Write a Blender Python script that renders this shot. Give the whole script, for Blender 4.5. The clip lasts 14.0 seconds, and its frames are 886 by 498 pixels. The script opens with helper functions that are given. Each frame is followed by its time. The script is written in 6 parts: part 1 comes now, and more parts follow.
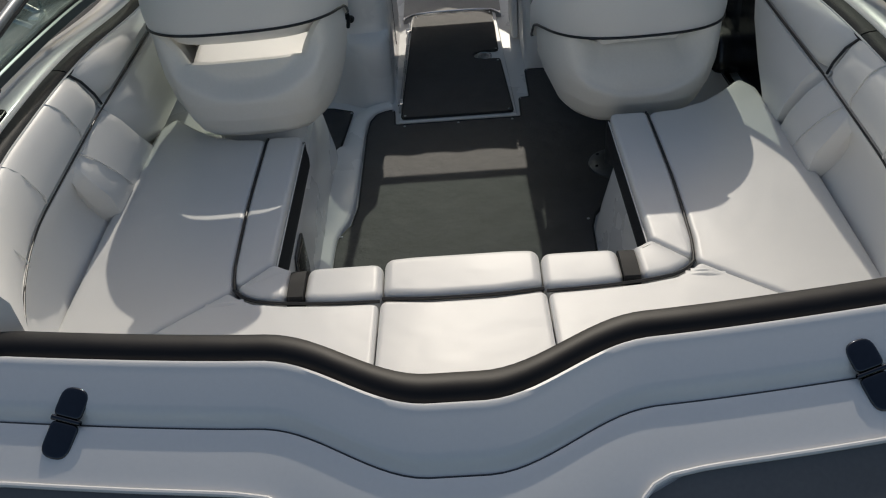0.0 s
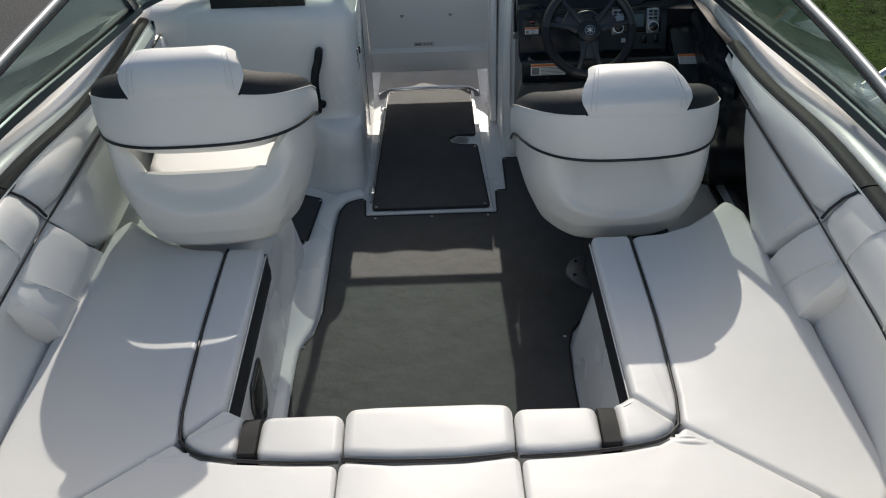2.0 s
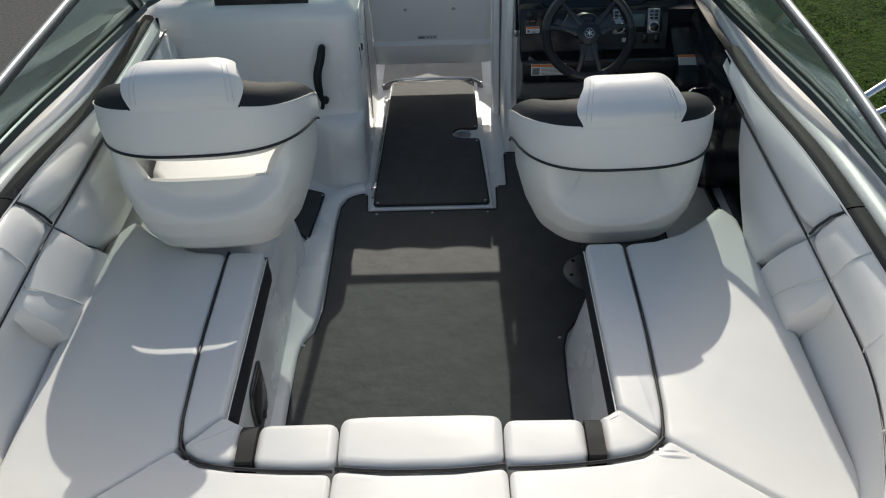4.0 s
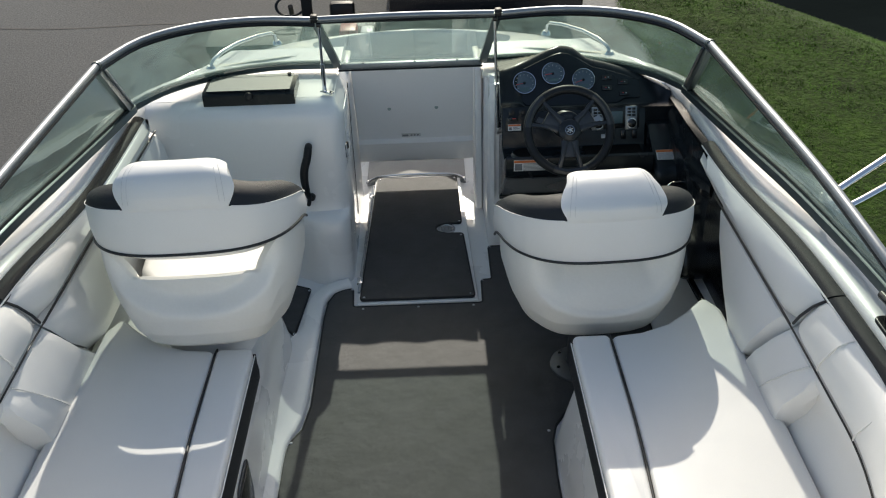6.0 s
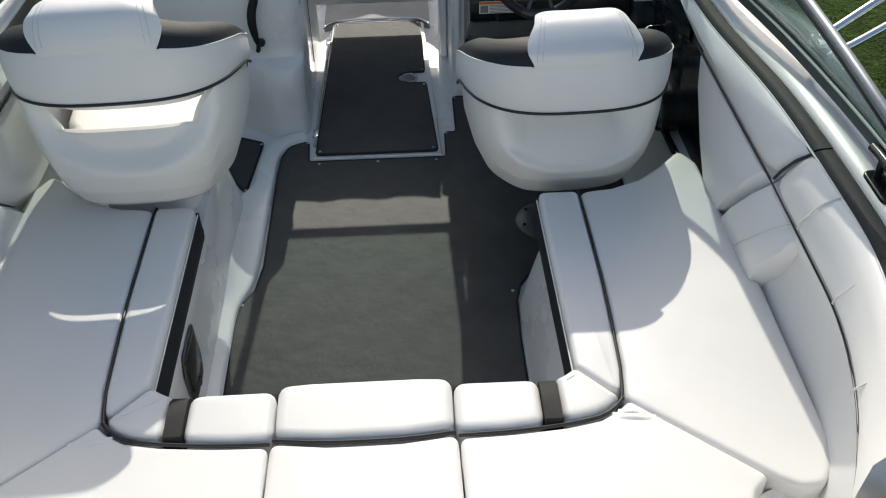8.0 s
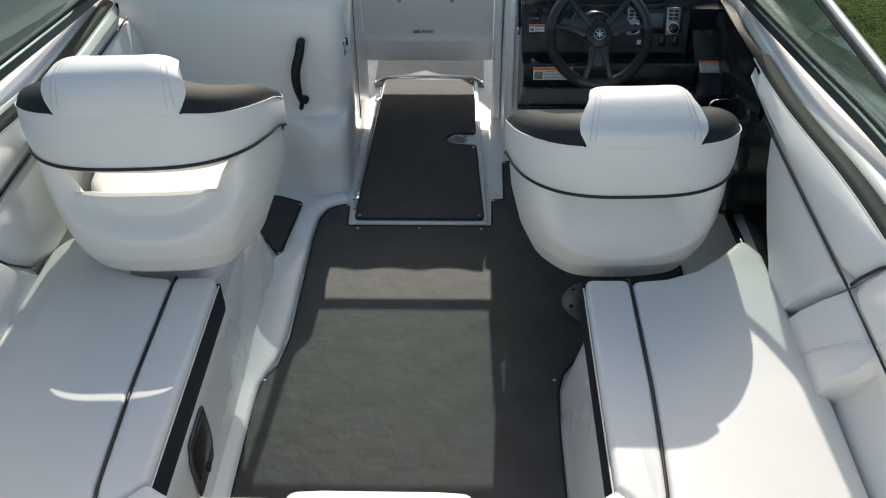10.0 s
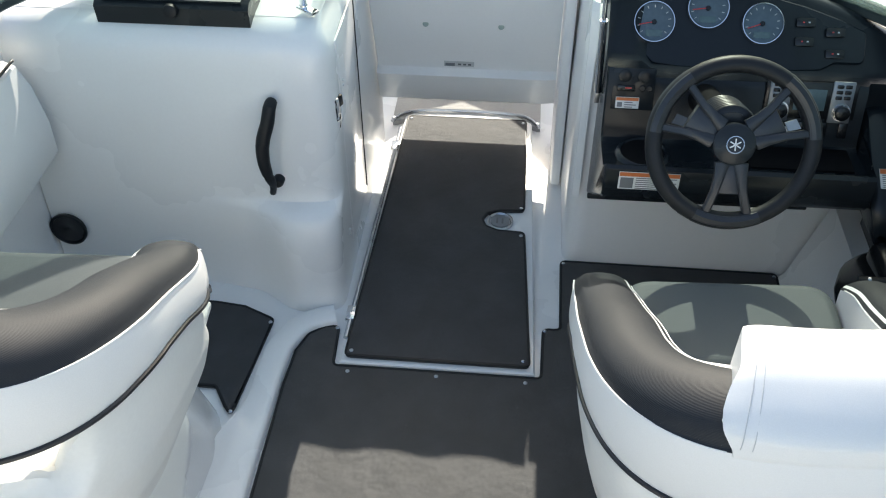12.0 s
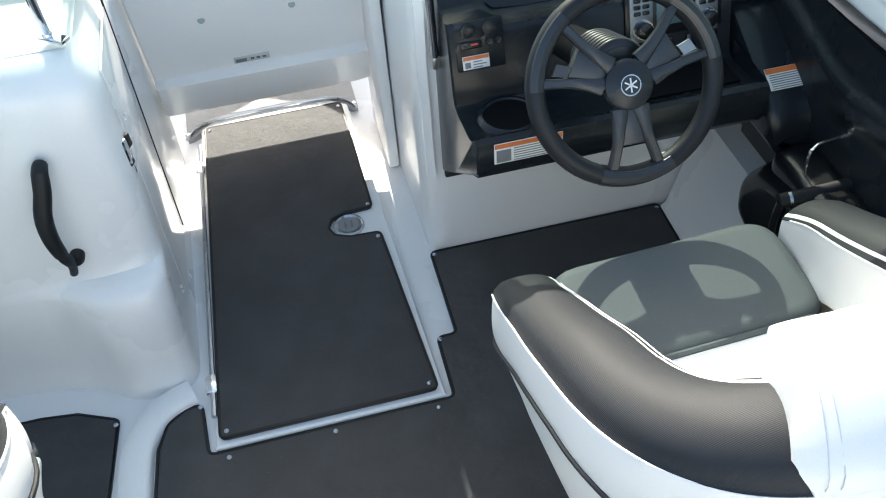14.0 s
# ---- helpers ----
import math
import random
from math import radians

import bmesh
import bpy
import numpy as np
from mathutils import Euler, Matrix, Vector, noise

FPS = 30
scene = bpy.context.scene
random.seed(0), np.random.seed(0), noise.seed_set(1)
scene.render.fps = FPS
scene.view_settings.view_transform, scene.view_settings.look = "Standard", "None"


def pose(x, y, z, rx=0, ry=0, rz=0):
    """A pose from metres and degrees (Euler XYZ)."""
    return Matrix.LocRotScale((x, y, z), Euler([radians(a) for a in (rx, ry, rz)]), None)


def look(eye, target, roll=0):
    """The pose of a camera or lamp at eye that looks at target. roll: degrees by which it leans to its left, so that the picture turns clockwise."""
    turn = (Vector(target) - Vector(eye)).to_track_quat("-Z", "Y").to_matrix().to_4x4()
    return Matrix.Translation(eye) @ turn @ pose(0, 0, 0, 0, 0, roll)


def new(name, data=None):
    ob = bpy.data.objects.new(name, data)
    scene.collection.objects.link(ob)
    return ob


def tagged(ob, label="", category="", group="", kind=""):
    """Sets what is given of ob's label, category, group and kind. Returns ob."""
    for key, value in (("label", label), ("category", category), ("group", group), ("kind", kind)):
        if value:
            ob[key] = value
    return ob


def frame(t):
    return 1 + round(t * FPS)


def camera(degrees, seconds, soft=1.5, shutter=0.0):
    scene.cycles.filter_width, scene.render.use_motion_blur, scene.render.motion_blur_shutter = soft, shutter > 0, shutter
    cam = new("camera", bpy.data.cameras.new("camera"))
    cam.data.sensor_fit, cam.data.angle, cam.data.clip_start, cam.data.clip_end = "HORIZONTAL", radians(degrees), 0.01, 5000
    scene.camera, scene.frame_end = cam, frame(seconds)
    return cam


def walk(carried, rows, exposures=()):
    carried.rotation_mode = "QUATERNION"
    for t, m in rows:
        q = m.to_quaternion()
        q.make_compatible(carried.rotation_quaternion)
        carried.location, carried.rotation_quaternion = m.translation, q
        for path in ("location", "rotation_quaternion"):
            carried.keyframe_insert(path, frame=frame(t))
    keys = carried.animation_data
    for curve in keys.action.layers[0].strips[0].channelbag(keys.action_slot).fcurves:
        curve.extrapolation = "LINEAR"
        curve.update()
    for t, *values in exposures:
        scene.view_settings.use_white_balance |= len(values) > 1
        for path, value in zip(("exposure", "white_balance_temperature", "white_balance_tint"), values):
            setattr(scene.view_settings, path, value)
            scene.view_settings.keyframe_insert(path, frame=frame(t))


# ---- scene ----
cam = camera(51.1, 14.0, soft=1.1)
PATH = [
    (0, (0.04, -3.416, 1.871), (-0.032, -1.807, 0.685), -5.3),
    (0.5, (0.109, -3.409, 1.907), (0.03, -1.694, 0.88), -4.4),
    (1, (0.128, -3.399, 1.898), (0.027, -1.673, 0.893), -2.7),
    (1.5, (0.105, -3.274, 1.887), (0.037, -1.563, 0.853), -1.1),
    (2, (0.055, -3.099, 2.014), (0.047, -1.462, 0.866), -2.1),
    (2.5, (0.094, -3.05, 2.128), (0.107, -1.496, 0.869), -1.7),
    (3, (0.105, -3.04, 2.143), (0.092, -1.473, 0.9), -1.8),
    (3.2, (0.102, -3.049, 2.142), (0.077, -1.472, 0.913), -1.8),
    (5.3, (0.099, -3.089, 2.136), (0.07, -1.448, 0.993), -2.3),
    (5.5, (0.09, -3.093, 2.145), (0.091, -1.425, 1.04), -2.2),
    (6, (0.08, -3.094, 2.158), (0.095, -1.387, 1.117), -1.9),
    (6.5, (0.085, -3.086, 2.153), (0.094, -1.38, 1.109), -1.2),
    (7, (0.074, -3.052, 2.121), (0.103, -1.398, 0.998), -0.7),
    (7.5, (0.068, -3.003, 2.077), (0.132, -1.457, 0.81), -0.8),
    (7.7, (0.088, -2.975, 2.063), (0.16, -1.454, 0.766), -1.0),
    (9.8, (0.218, -2.726, 2.001), (0.077, -1.171, 0.752), -1.5),
    (10, (0.18, -2.706, 2.003), (0.124, -1.126, 0.779), -0.9),
    (10.5, (0.115, -2.627, 2.009), (0.216, -1.016, 0.827), -0.8),
    (11, (0.095, -2.331, 1.864), (0.128, -0.699, 0.709), -1.0),
    (11.5, (0.199, -1.66, 1.64), (0.099, -0.181, 0.297), 0.0),
    (12, (0.168, -1.495, 1.806), (0.023, -0.024, 0.459), -0.5),
    (12.5, (0.142, -1.406, 1.75), (-0.03, -0.039, 0.3), -3.9),
    (13, (0.048, -1.214, 1.677), (0.056, 0.258, 0.323), -7.0),
    (13.5, (0.034, -1.144, 1.66), (0.186, 0.271, 0.255), -8.4),
    (14, (0.054, -1.139, 1.647), (0.306, 0.242, 0.222), -4.9),
]
walk(cam, [(t, look(eye, target, roll)) for t, eye, target, roll in PATH],
     [(0.0, -0.73, 7050, 9), (0.5, -0.65, 7000, 9), (1.0, -0.57, 7000, 9), (1.5, -0.41, 6950, 9), (2.0, -0.23, 6900, 9), (3.0, -0.24, 6900, 8), (5.5, 0.14, 7000, 7), (6.5, 0.27, 7050, 7), (7.0, 0.33, 7000, 8), (7.5, 0.15, 6900, 8), (10.0, 0.28, 7000, 7), (10.5, 0.38, 7050, 7), (11.2, 0.72, 7050, 7), (12.0, 1.20, 7050, 7), (12.5, 1.28, 7000, 7), (13.0, 1.40, 7050, 7), (13.5, 1.55, 7050, 7), (14.0, 1.68, 7000, 7)])

# ---------------------------------------------------------------- world, sun
SUN_UP = radians(35.0)
world = bpy.data.worlds.new("sky")
scene.world = world
world.use_nodes = True
wn = world.node_tree.nodes
sky = wn.new("ShaderNodeTexSky")
sky.sky_type, sky.sun_disc = "NISHITA", False
sky.sun_elevation, sky.sun_rotation = SUN_UP, radians(2.5)
sky.dust_density, sky.ozone_density = 2.2, 0.7
world.node_tree.links.new(sky.outputs["Color"], wn["Background"].inputs["Color"])
wn["Background"].inputs["Strength"].default_value = 0.15
sun = new("sun", bpy.data.lights.new("sun", "SUN"))
sun.data.energy, sun.data.angle, sun.data.color = 3.15, radians(0.55), (1.0, 0.96, 0.90)
SUN_TURN = radians(2.5)
sun.matrix_world = look((30 * math.sin(SUN_TURN) * math.cos(SUN_UP), 30 * math.cos(SUN_TURN) * math.cos(SUN_UP), 30 * math.sin(SUN_UP)), (0, 0, 0))


# ---------------------------------------------------------------- materials
def material(name, color, rough=0.5, metal=0.0, vary=0.06, vary_scale=3.0, grain=0.05, grain_scale=120.0,
             bump=0.1, bump_scale=300.0, bump_dist=0.001, coat=0.0, rough_vary=0.08, spec=0.5, fabric=0.0):
    m = bpy.data.materials.new(name)
    m.use_nodes = True
    nt = m.node_tree
    n, l = nt.nodes, nt.links
    b = n["Principled BSDF"]
    pos = n.new("ShaderNodeTexCoord").outputs["Object"]
    big, small = n.new("ShaderNodeTexNoise"), n.new("ShaderNodeTexNoise")
    big.inputs["Scale"].default_value, big.inputs["Detail"].default_value = vary_scale, 5.0
    small.inputs["Scale"].default_value, small.inputs["Detail"].default_value = grain_scale, 3.0
    l.new(pos, big.inputs["Vector"]), l.new(pos, small.inputs["Vector"])

    def gain(src, amount):
        r = n.new("ShaderNodeMapRange")
        r.inputs["From Min"].default_value, r.inputs["From Max"].default_value = 0.3, 0.7
        r.inputs["To Min"].default_value, r.inputs["To Max"].default_value = 1 - amount, 1 + amount
        l.new(src, r.inputs["Value"])
        return r.outputs["Result"]

    mul = n.new("ShaderNodeMath")
    mul.operation = "MULTIPLY"
    l.new(gain(big.outputs["Fac"], vary), mul.inputs[0]), l.new(gain(small.outputs["Fac"], grain), mul.inputs[1])
    mix = n.new("ShaderNodeVectorMath")
    mix.operation = "SCALE"
    mix.inputs[0].default_value = color
    l.new(mul.outputs[0], mix.inputs["Scale"])
    l.new(mix.outputs[0], b.inputs["Base Color"])
    rr = n.new("ShaderNodeMapRange")
    rr.inputs["To Min"].default_value, rr.inputs["To Max"].default_value = max(0.0, rough - rough_vary), min(1.0, rough + rough_vary)
    l.new(big.outputs["Fac"], rr.inputs["Value"])
    l.new(rr.outputs["Result"], b.inputs["Roughness"])
    b.inputs["Metallic"].default_value = metal
    b.inputs["Specular IOR Level"].default_value = spec
    b.inputs["Coat Weight"].default_value = coat
    b.inputs["Coat Roughness"].default_value = 0.06
    b.inputs["Sheen Weight"].default_value = fabric
    if bump > 0:
        bn, bt = n.new("ShaderNodeBump"), n.new("ShaderNodeTexNoise")
        bt.inputs["Scale"].default_value, bt.inputs["Detail"].default_value = bump_scale, 4.0
        l.new(pos, bt.inputs["Vector"])
        bn.inputs["Strength"].default_value, bn.inputs["Distance"].default_value = bump, bump_dist
        l.new(bt.outputs["Fac"], bn.inputs["Height"])
        l.new(bn.outputs["Normal"], b.inputs["Normal"])
    return m


def vinyl(name, color, rough=0.42, spec=0.45):
    """Soft marine vinyl: leather pebble and slow puckers."""
    m = material(name, color, rough, vary=0.03, vary_scale=2.2, grain=0.02, grain_scale=500, bump=0.25, bump_scale=700, bump_dist=0.0006, spec=spec)
    n, l = m.node_tree.nodes, m.node_tree.links
    pos = n.new("ShaderNodeTexCoord").outputs["Object"]
    soft = n.new("ShaderNodeTexNoise")
    soft.inputs["Scale"].default_value, soft.inputs["Detail"].default_value = 7.0, 2.0
    l.new(pos, soft.inputs["Vector"])
    bn = n.new("ShaderNodeBump")
    bn.inputs["Strength"].default_value, bn.inputs["Distance"].default_value = 0.3, 0.012
    l.new(soft.outputs["Fac"], bn.inputs["Height"])
    fine = [x for x in n if x.type == "BUMP" and x != bn][0]
    l.new(bn.outputs["Normal"], fine.inputs["Normal"])
    return m


def woven(name, color, scale=420.0, rough=0.6, spec=0.38):
    """Ribbed woven vinyl."""
    m = material(name, color, rough, vary=0.06, vary_scale=4, grain=0.12, grain_scale=600, bump=0.0, spec=spec)
    n, l = m.node_tree.nodes, m.node_tree.links
    pos = n.new("ShaderNodeTexCoord").outputs["Object"]
    w = n.new("ShaderNodeTexWave")
    w.bands_direction = "Y"
    w.inputs["Scale"].default_value, w.inputs["Distortion"].default_value, w.inputs["Detail"].default_value = scale / 2.6, 0.6, 1.0
    l.new(pos, w.inputs["Vector"])
    bn = n.new("ShaderNodeBump")
    bn.inputs["Strength"].default_value, bn.inputs["Distance"].default_value = 0.30, 0.0006
    l.new(w.outputs["Fac"], bn.inputs["Height"])
    l.new(bn.outputs["Normal"], n["Principled BSDF"].inputs["Normal"])
    return m


def pile(name, color, rough, **kw):
    """Short carpet pile that lies in slow ripples."""
    m = material(name, color, rough, **kw)
    n, l = m.node_tree.nodes, m.node_tree.links
    pos = n.new("ShaderNodeTexCoord").outputs["Object"]
    soft = n.new("ShaderNodeTexNoise")
    soft.inputs["Scale"].default_value, soft.inputs["Detail"].default_value = 13.0, 3.0
    l.new(pos, soft.inputs["Vector"])
    bn = n.new("ShaderNodeBump")
    bn.inputs["Strength"].default_value, bn.inputs["Distance"].default_value = 0.5, 0.012
    l.new(soft.outputs["Fac"], bn.inputs["Height"])
    fine = [x for x in n if x.type == "BUMP" and x != bn][0]
    l.new(bn.outputs["Normal"], fine.inputs["Normal"])
    # stray lint and grit caught in the pile
    lint, pick, tint = n.new("ShaderNodeTexNoise"), n.new("ShaderNodeMapRange"), n.new("ShaderNodeMath")
    lint.inputs["Scale"].default_value, lint.inputs["Detail"].default_value = 95.0, 2.0
    l.new(pos, lint.inputs["Vector"])
    pick.inputs["From Min"].default_value, pick.inputs["From Max"].default_value, pick.inputs["To Max"].default_value = 0.69, 0.78, 0.9
    l.new(lint.outputs["Fac"], pick.inputs["Value"])
    tint.operation = "ADD"
    scale = [x for x in n if x.type == "VECT_MATH"][0].inputs["Scale"]
    l.new(scale.links[0].from_socket, tint.inputs[0]), l.new(pick.outputs["Result"], tint.inputs[1])
    l.new(tint.outputs[0], scale)
    return m


def glass(name, tint):
    """Thin tinted sheet: it lets light through with its tint and mirrors at its two faces."""
    m = bpy.data.materials.new(name)
    m.use_nodes = True
    n, l = m.node_tree.nodes, m.node_tree.links
    n.remove(n["Principled BSDF"])
    clear, gloss, edge, mix = (n.new("ShaderNode" + k) for k in ("BsdfTransparent", "BsdfGlossy", "LayerWeight", "MixShader"))
    smear = n.new("ShaderNodeTexNoise")
    smear.inputs["Scale"].default_value, smear.inputs["Detail"].default_value = 9.0, 6.0
    film = n.new("ShaderNodeMapRange")
    film.inputs["From Min"].default_value, film.inputs["From Max"].default_value = 0.35, 0.75
    film.inputs["To Min"].default_value, film.inputs["To Max"].default_value = 0.01, 0.07
    l.new(smear.outputs["Fac"], film.inputs["Value"]), l.new(film.outputs["Result"], gloss.inputs["Roughness"])
    clear.inputs["Color"].default_value = (*tint, 1)
    gloss.inputs["Color"].default_value = (0.95, 1.0, 0.98, 1)
    steep, share = n.new("ShaderNodeMath"), n.new("ShaderNodeMath")
    steep.operation, share.operation = "POWER", "MULTIPLY_ADD"
    edge.inputs["Blend"].default_value, steep.inputs[1].default_value = 0.5, 5.0
    share.inputs[1].default_value, share.inputs[2].default_value = 0.96, 0.04
    l.new(edge.outputs["Facing"], steep.inputs[0]), l.new(steep.outputs[0], share.inputs[0])
    l.new(share.outputs[0], mix.inputs["Fac"])
    l.new(clear.outputs[0], mix.inputs[1]), l.new(gloss.outputs[0], mix.inputs[2])
    # a thin teal translucent layer scatters a little of the light that passes
    teal_scatter, veiled = n.new("ShaderNodeBsdfTranslucent"), n.new("ShaderNodeMixShader")
    teal_scatter.inputs["Color"].default_value = (0.62, 0.86, 0.82, 1)
    amount = n.new("ShaderNodeMapRange")
    amount.inputs["From Min"].default_value, amount.inputs["From Max"].default_value = 0.3, 0.7
    amount.inputs["To Min"].default_value, amount.inputs["To Max"].default_value = 0.02, 0.07
    l.new(smear.outputs["Fac"], amount.inputs["Value"]), l.new(amount.outputs["Result"], veiled.inputs["Fac"])
    l.new(mix.outputs[0], veiled.inputs[1]), l.new(teal_scatter.outputs[0], veiled.inputs[2])
    l.new(veiled.outputs[0], n["Material Output"].inputs["Surface"])
    return m


WHITE_VINYL = vinyl("white_vinyl", (0.765, 0.762, 0.745))
SEAM_VINYL = material("sewn_vinyl_seam", (0.62, 0.62, 0.61), 0.6, bump=0)
TUB_WHITE = material("ivory_seat_shell", (0.775, 0.772, 0.735), 0.38, vary=0.03, grain=0.015, bump=0.12, bump_scale=400, bump_dist=0.0006)
BLACK_VINYL = vinyl("black_vinyl", (0.012, 0.012, 0.0135), 0.5, 0.22)
STRAP_BLACK = woven("black_webbing", (0.012, 0.0125, 0.014), 300.0, 0.7)
CHARCOAL_WEAVE = woven("charcoal_weave", (0.020, 0.0225, 0.0265), rough=0.55, spec=0.22)
GREY_WEAVE = woven("grey_weave", (0.068, 0.082, 0.085), 520)
PIPING = material("black_piping", (0.012, 0.012, 0.014), 0.4, bump=0)
THREAD = material("grey_thread", (0.60, 0.60, 0.60), 0.7, bump=0)
GELCOAT = material("white_gelcoat", (0.835, 0.838, 0.832), 0.28, vary=0.02, vary_scale=1.5, grain=0.008, bump=0.04, bump_scale=30, bump_dist=0.002, coat=0.35)
DECK_GREY = material("silver_grey_gelcoat", (0.83, 0.82, 0.80), 0.30, vary=0.03, vary_scale=1.2, grain=0.01, bump=0.008, bump_scale=24, bump_dist=0.002, coat=0.3)
CARPET = pile("charcoal_carpet", (0.046, 0.0465, 0.0485), 0.55, vary=0.20, vary_scale=9, grain=0.28, grain_scale=420, bump=0.5, bump_scale=1100, bump_dist=0.002, spec=0.52, fabric=0.0, rough_vary=0.03)
DARK_CARPET = pile("black_carpet", (0.033, 0.035, 0.039), 0.58, vary=0.25, vary_scale=11, grain=0.28, grain_scale=420, bump=0.5, bump_scale=1100, bump_dist=0.002, spec=0.52, fabric=0.0, rough_vary=0.03)
DASH_BLACK = material("dash_black", (0.0105, 0.0142, 0.0178), 0.26, vary=0.10, vary_scale=4, grain=0.06, grain_scale=500, bump=0.2, bump_scale=600, bump_dist=0.0005, coat=0.06, spec=0.30)
DASH_GREY = material("dash_charcoal", (0.018, 0.0220, 0.0255), 0.28, vary=0.08, vary_scale=3, grain=0.05, grain_scale=500, bump=0.15, bump_scale=500, bump_dist=0.0005, coat=0.0, spec=0.30)
GLOSS_BLACK = material("gloss_black", (0.010, 0.0105, 0.0115), 0.24, vary=0.1, bump=0, coat=0.10, spec=0.45, rough_vary=0.04)
RUBBER = material("black_rubber", (0.012, 0.0135, 0.0155), 0.48, vary=0.1, bump=0.1, spec=0.28)
BOOT = material("moulded_boot_rubber", (0.012, 0.0135, 0.0155), 0.34, vary=0.1, bump=0, spec=0.42)
CHROME = material("chrome", (0.80, 0.81, 0.83), 0.10, 1.0, vary=0.03, bump=0, rough_vary=0.04)
STEEL = material("brushed_steel", (0.50, 0.52, 0.55), 0.28, 1.0, vary=0.06, bump=0.05, bump_scale=200)
ALU = material("anodised_aluminium", (0.26, 0.28, 0.30), 0.42, 0.8, vary=0.06, vary_scale=5, bump=0.03, bump_scale=200)
PLATE = material("dull_grey_plate", (0.50, 0.51, 0.51), 0.5, bump=0)
PLUG_GREEN = material("weathered_plug", (0.30, 0.37, 0.34), 0.55, bump=0)
ALU_DARK = material("dark_anodised_frame", (0.10, 0.125, 0.13), 0.32, 0.6, vary=0.08, bump=0.03, bump_scale=200)
SPOKE_DARK = material("charcoal_spoke", (0.020, 0.0235, 0.028), 0.36, vary=0.06, bump=0.05, bump_scale=400)
SPOKE_GREY = material("gunmetal_spoke", (0.032, 0.036, 0.042), 0.36, 0.2, vary=0.06, bump=0.05, bump_scale=400)
LID_BLACK = material("smoked_lid", (0.045, 0.055, 0.056), 0.14, vary=0.08, bump=0, coat=1.0, spec=0.8, rough_vary=0.04)
BOW_SOLE = material("pale_grey_sole", (0.33, 0.325, 0.315), 0.7, vary=0.10, vary_scale=8, grain=0.15, grain_scale=300, bump=0.3, bump_scale=500)
# near-black; on the cup disc it stands in for the shade down the hole
CAVITY = material("near_black_matt", (0.004, 0.004, 0.005), 0.8, bump=0, spec=0.1)
PAPER = material("label_white", (0.72, 0.73, 0.72), 0.4, bump=0)
INK = material("label_ink", (0.16, 0.17, 0.18), 0.5, bump=0)
ORANGE = material("label_orange", (0.62, 0.16, 0.04), 0.45, bump=0)
DIAL = material("dial_blue_grey", (0.10, 0.135, 0.17), 0.5, spec=0.15, vary=0.08, vary_scale=30, bump=0)
NEEDLE = material("needle_red", (0.6, 0.05, 0.05), 0.4, bump=0)
LCD = material("grey_lcd", (0.10, 0.15, 0.16), 0.25, bump=0)
GLASS = glass("tinted_windshield_glass", (0.74, 0.80, 0.778))
DARK_STEEL = material("dull_steel", (0.11, 0.115, 0.12), 0.45, 0.8, vary=0.1, bump=0.05, bump_scale=150)
ASPHALT = material("weathered_asphalt", (0.098, 0.099, 0.100), 0.92, vary=0.16, vary_scale=0.35, grain=0.25, grain_scale=40, bump=0.6, bump_scale=90, bump_dist=0.01, spec=0.2)
CONCRETE = material("pale_concrete", (0.24, 0.24, 0.235), 0.9, vary=0.18, vary_scale=1.3, grain=0.15, grain_scale=30, bump=0.4, bump_scale=60, bump_dist=0.01, spec=0.2)
PED_DARK = material("oxidised_steel", (0.13, 0.135, 0.14), 0.42, 0.6, vary=0.2, vary_scale=12, bump=0.05, bump_scale=150, spec=0.3)
TAR = material("tar_seam", (0.03, 0.03, 0.03), 0.8)
SOIL = material("grassy_soil", (0.024, 0.048, 0.006), 0.95, vary=0.45, vary_scale=1.4, grain=0.4, grain_scale=18, bump=0.8, bump_scale=25, bump_dist=0.04, spec=0.1)
WATER = material("dark_pond_water", (0.008, 0.011, 0.011), 0.6, spec=0.0, vary=0.2, vary_scale=0.4, bump=0.35, bump_scale=3.0, bump_dist=0.05)
TRUCK_BLACK = material("black_paint", (0.012, 0.012, 0.014), 0.2, bump=0, coat=0.6)
TYRE = material("tyre_rubber", (0.02, 0.02, 0.02), 0.85, bump=0.3, bump_scale=80)
PANEL_RUBBER = material("grey_rubber", (0.12, 0.125, 0.13), 0.6, vary=0.1, bump=0.15, bump_scale=150)
DARK_CHROME = material("dark_chrome", (0.070, 0.078, 0.092), 0.10, 1.0, vary=0.05, bump=0, rough_vary=0.03)
TAIL_RED = material("red_lens", (0.50, 0.03, 0.01), 0.2, bump=0, coat=0.5)
CART_PANEL = material("dark_green_panel", (0.035, 0.06, 0.055), 0.45, spec=0.3, vary=0.1, bump=0.05)
RED_PAINT = material("red_plastic", (0.5, 0.04, 0.02), 0.4, bump=0.05)

# grass varies blade by blade
GRASS = material("grass_blades", (0.038, 0.094, 0.004), 0.7, vary=0.45, vary_scale=0.9, grain=0.35, grain_scale=18, bump=0, spec=0.10)


# ---------------------------------------------------------------- builders
def finish(ob, angle=38):
    me = ob.data
    for p in me.polygons:
        p.use_smooth = True
    me.set_sharp_from_angle(angle=radians(angle))
    return ob


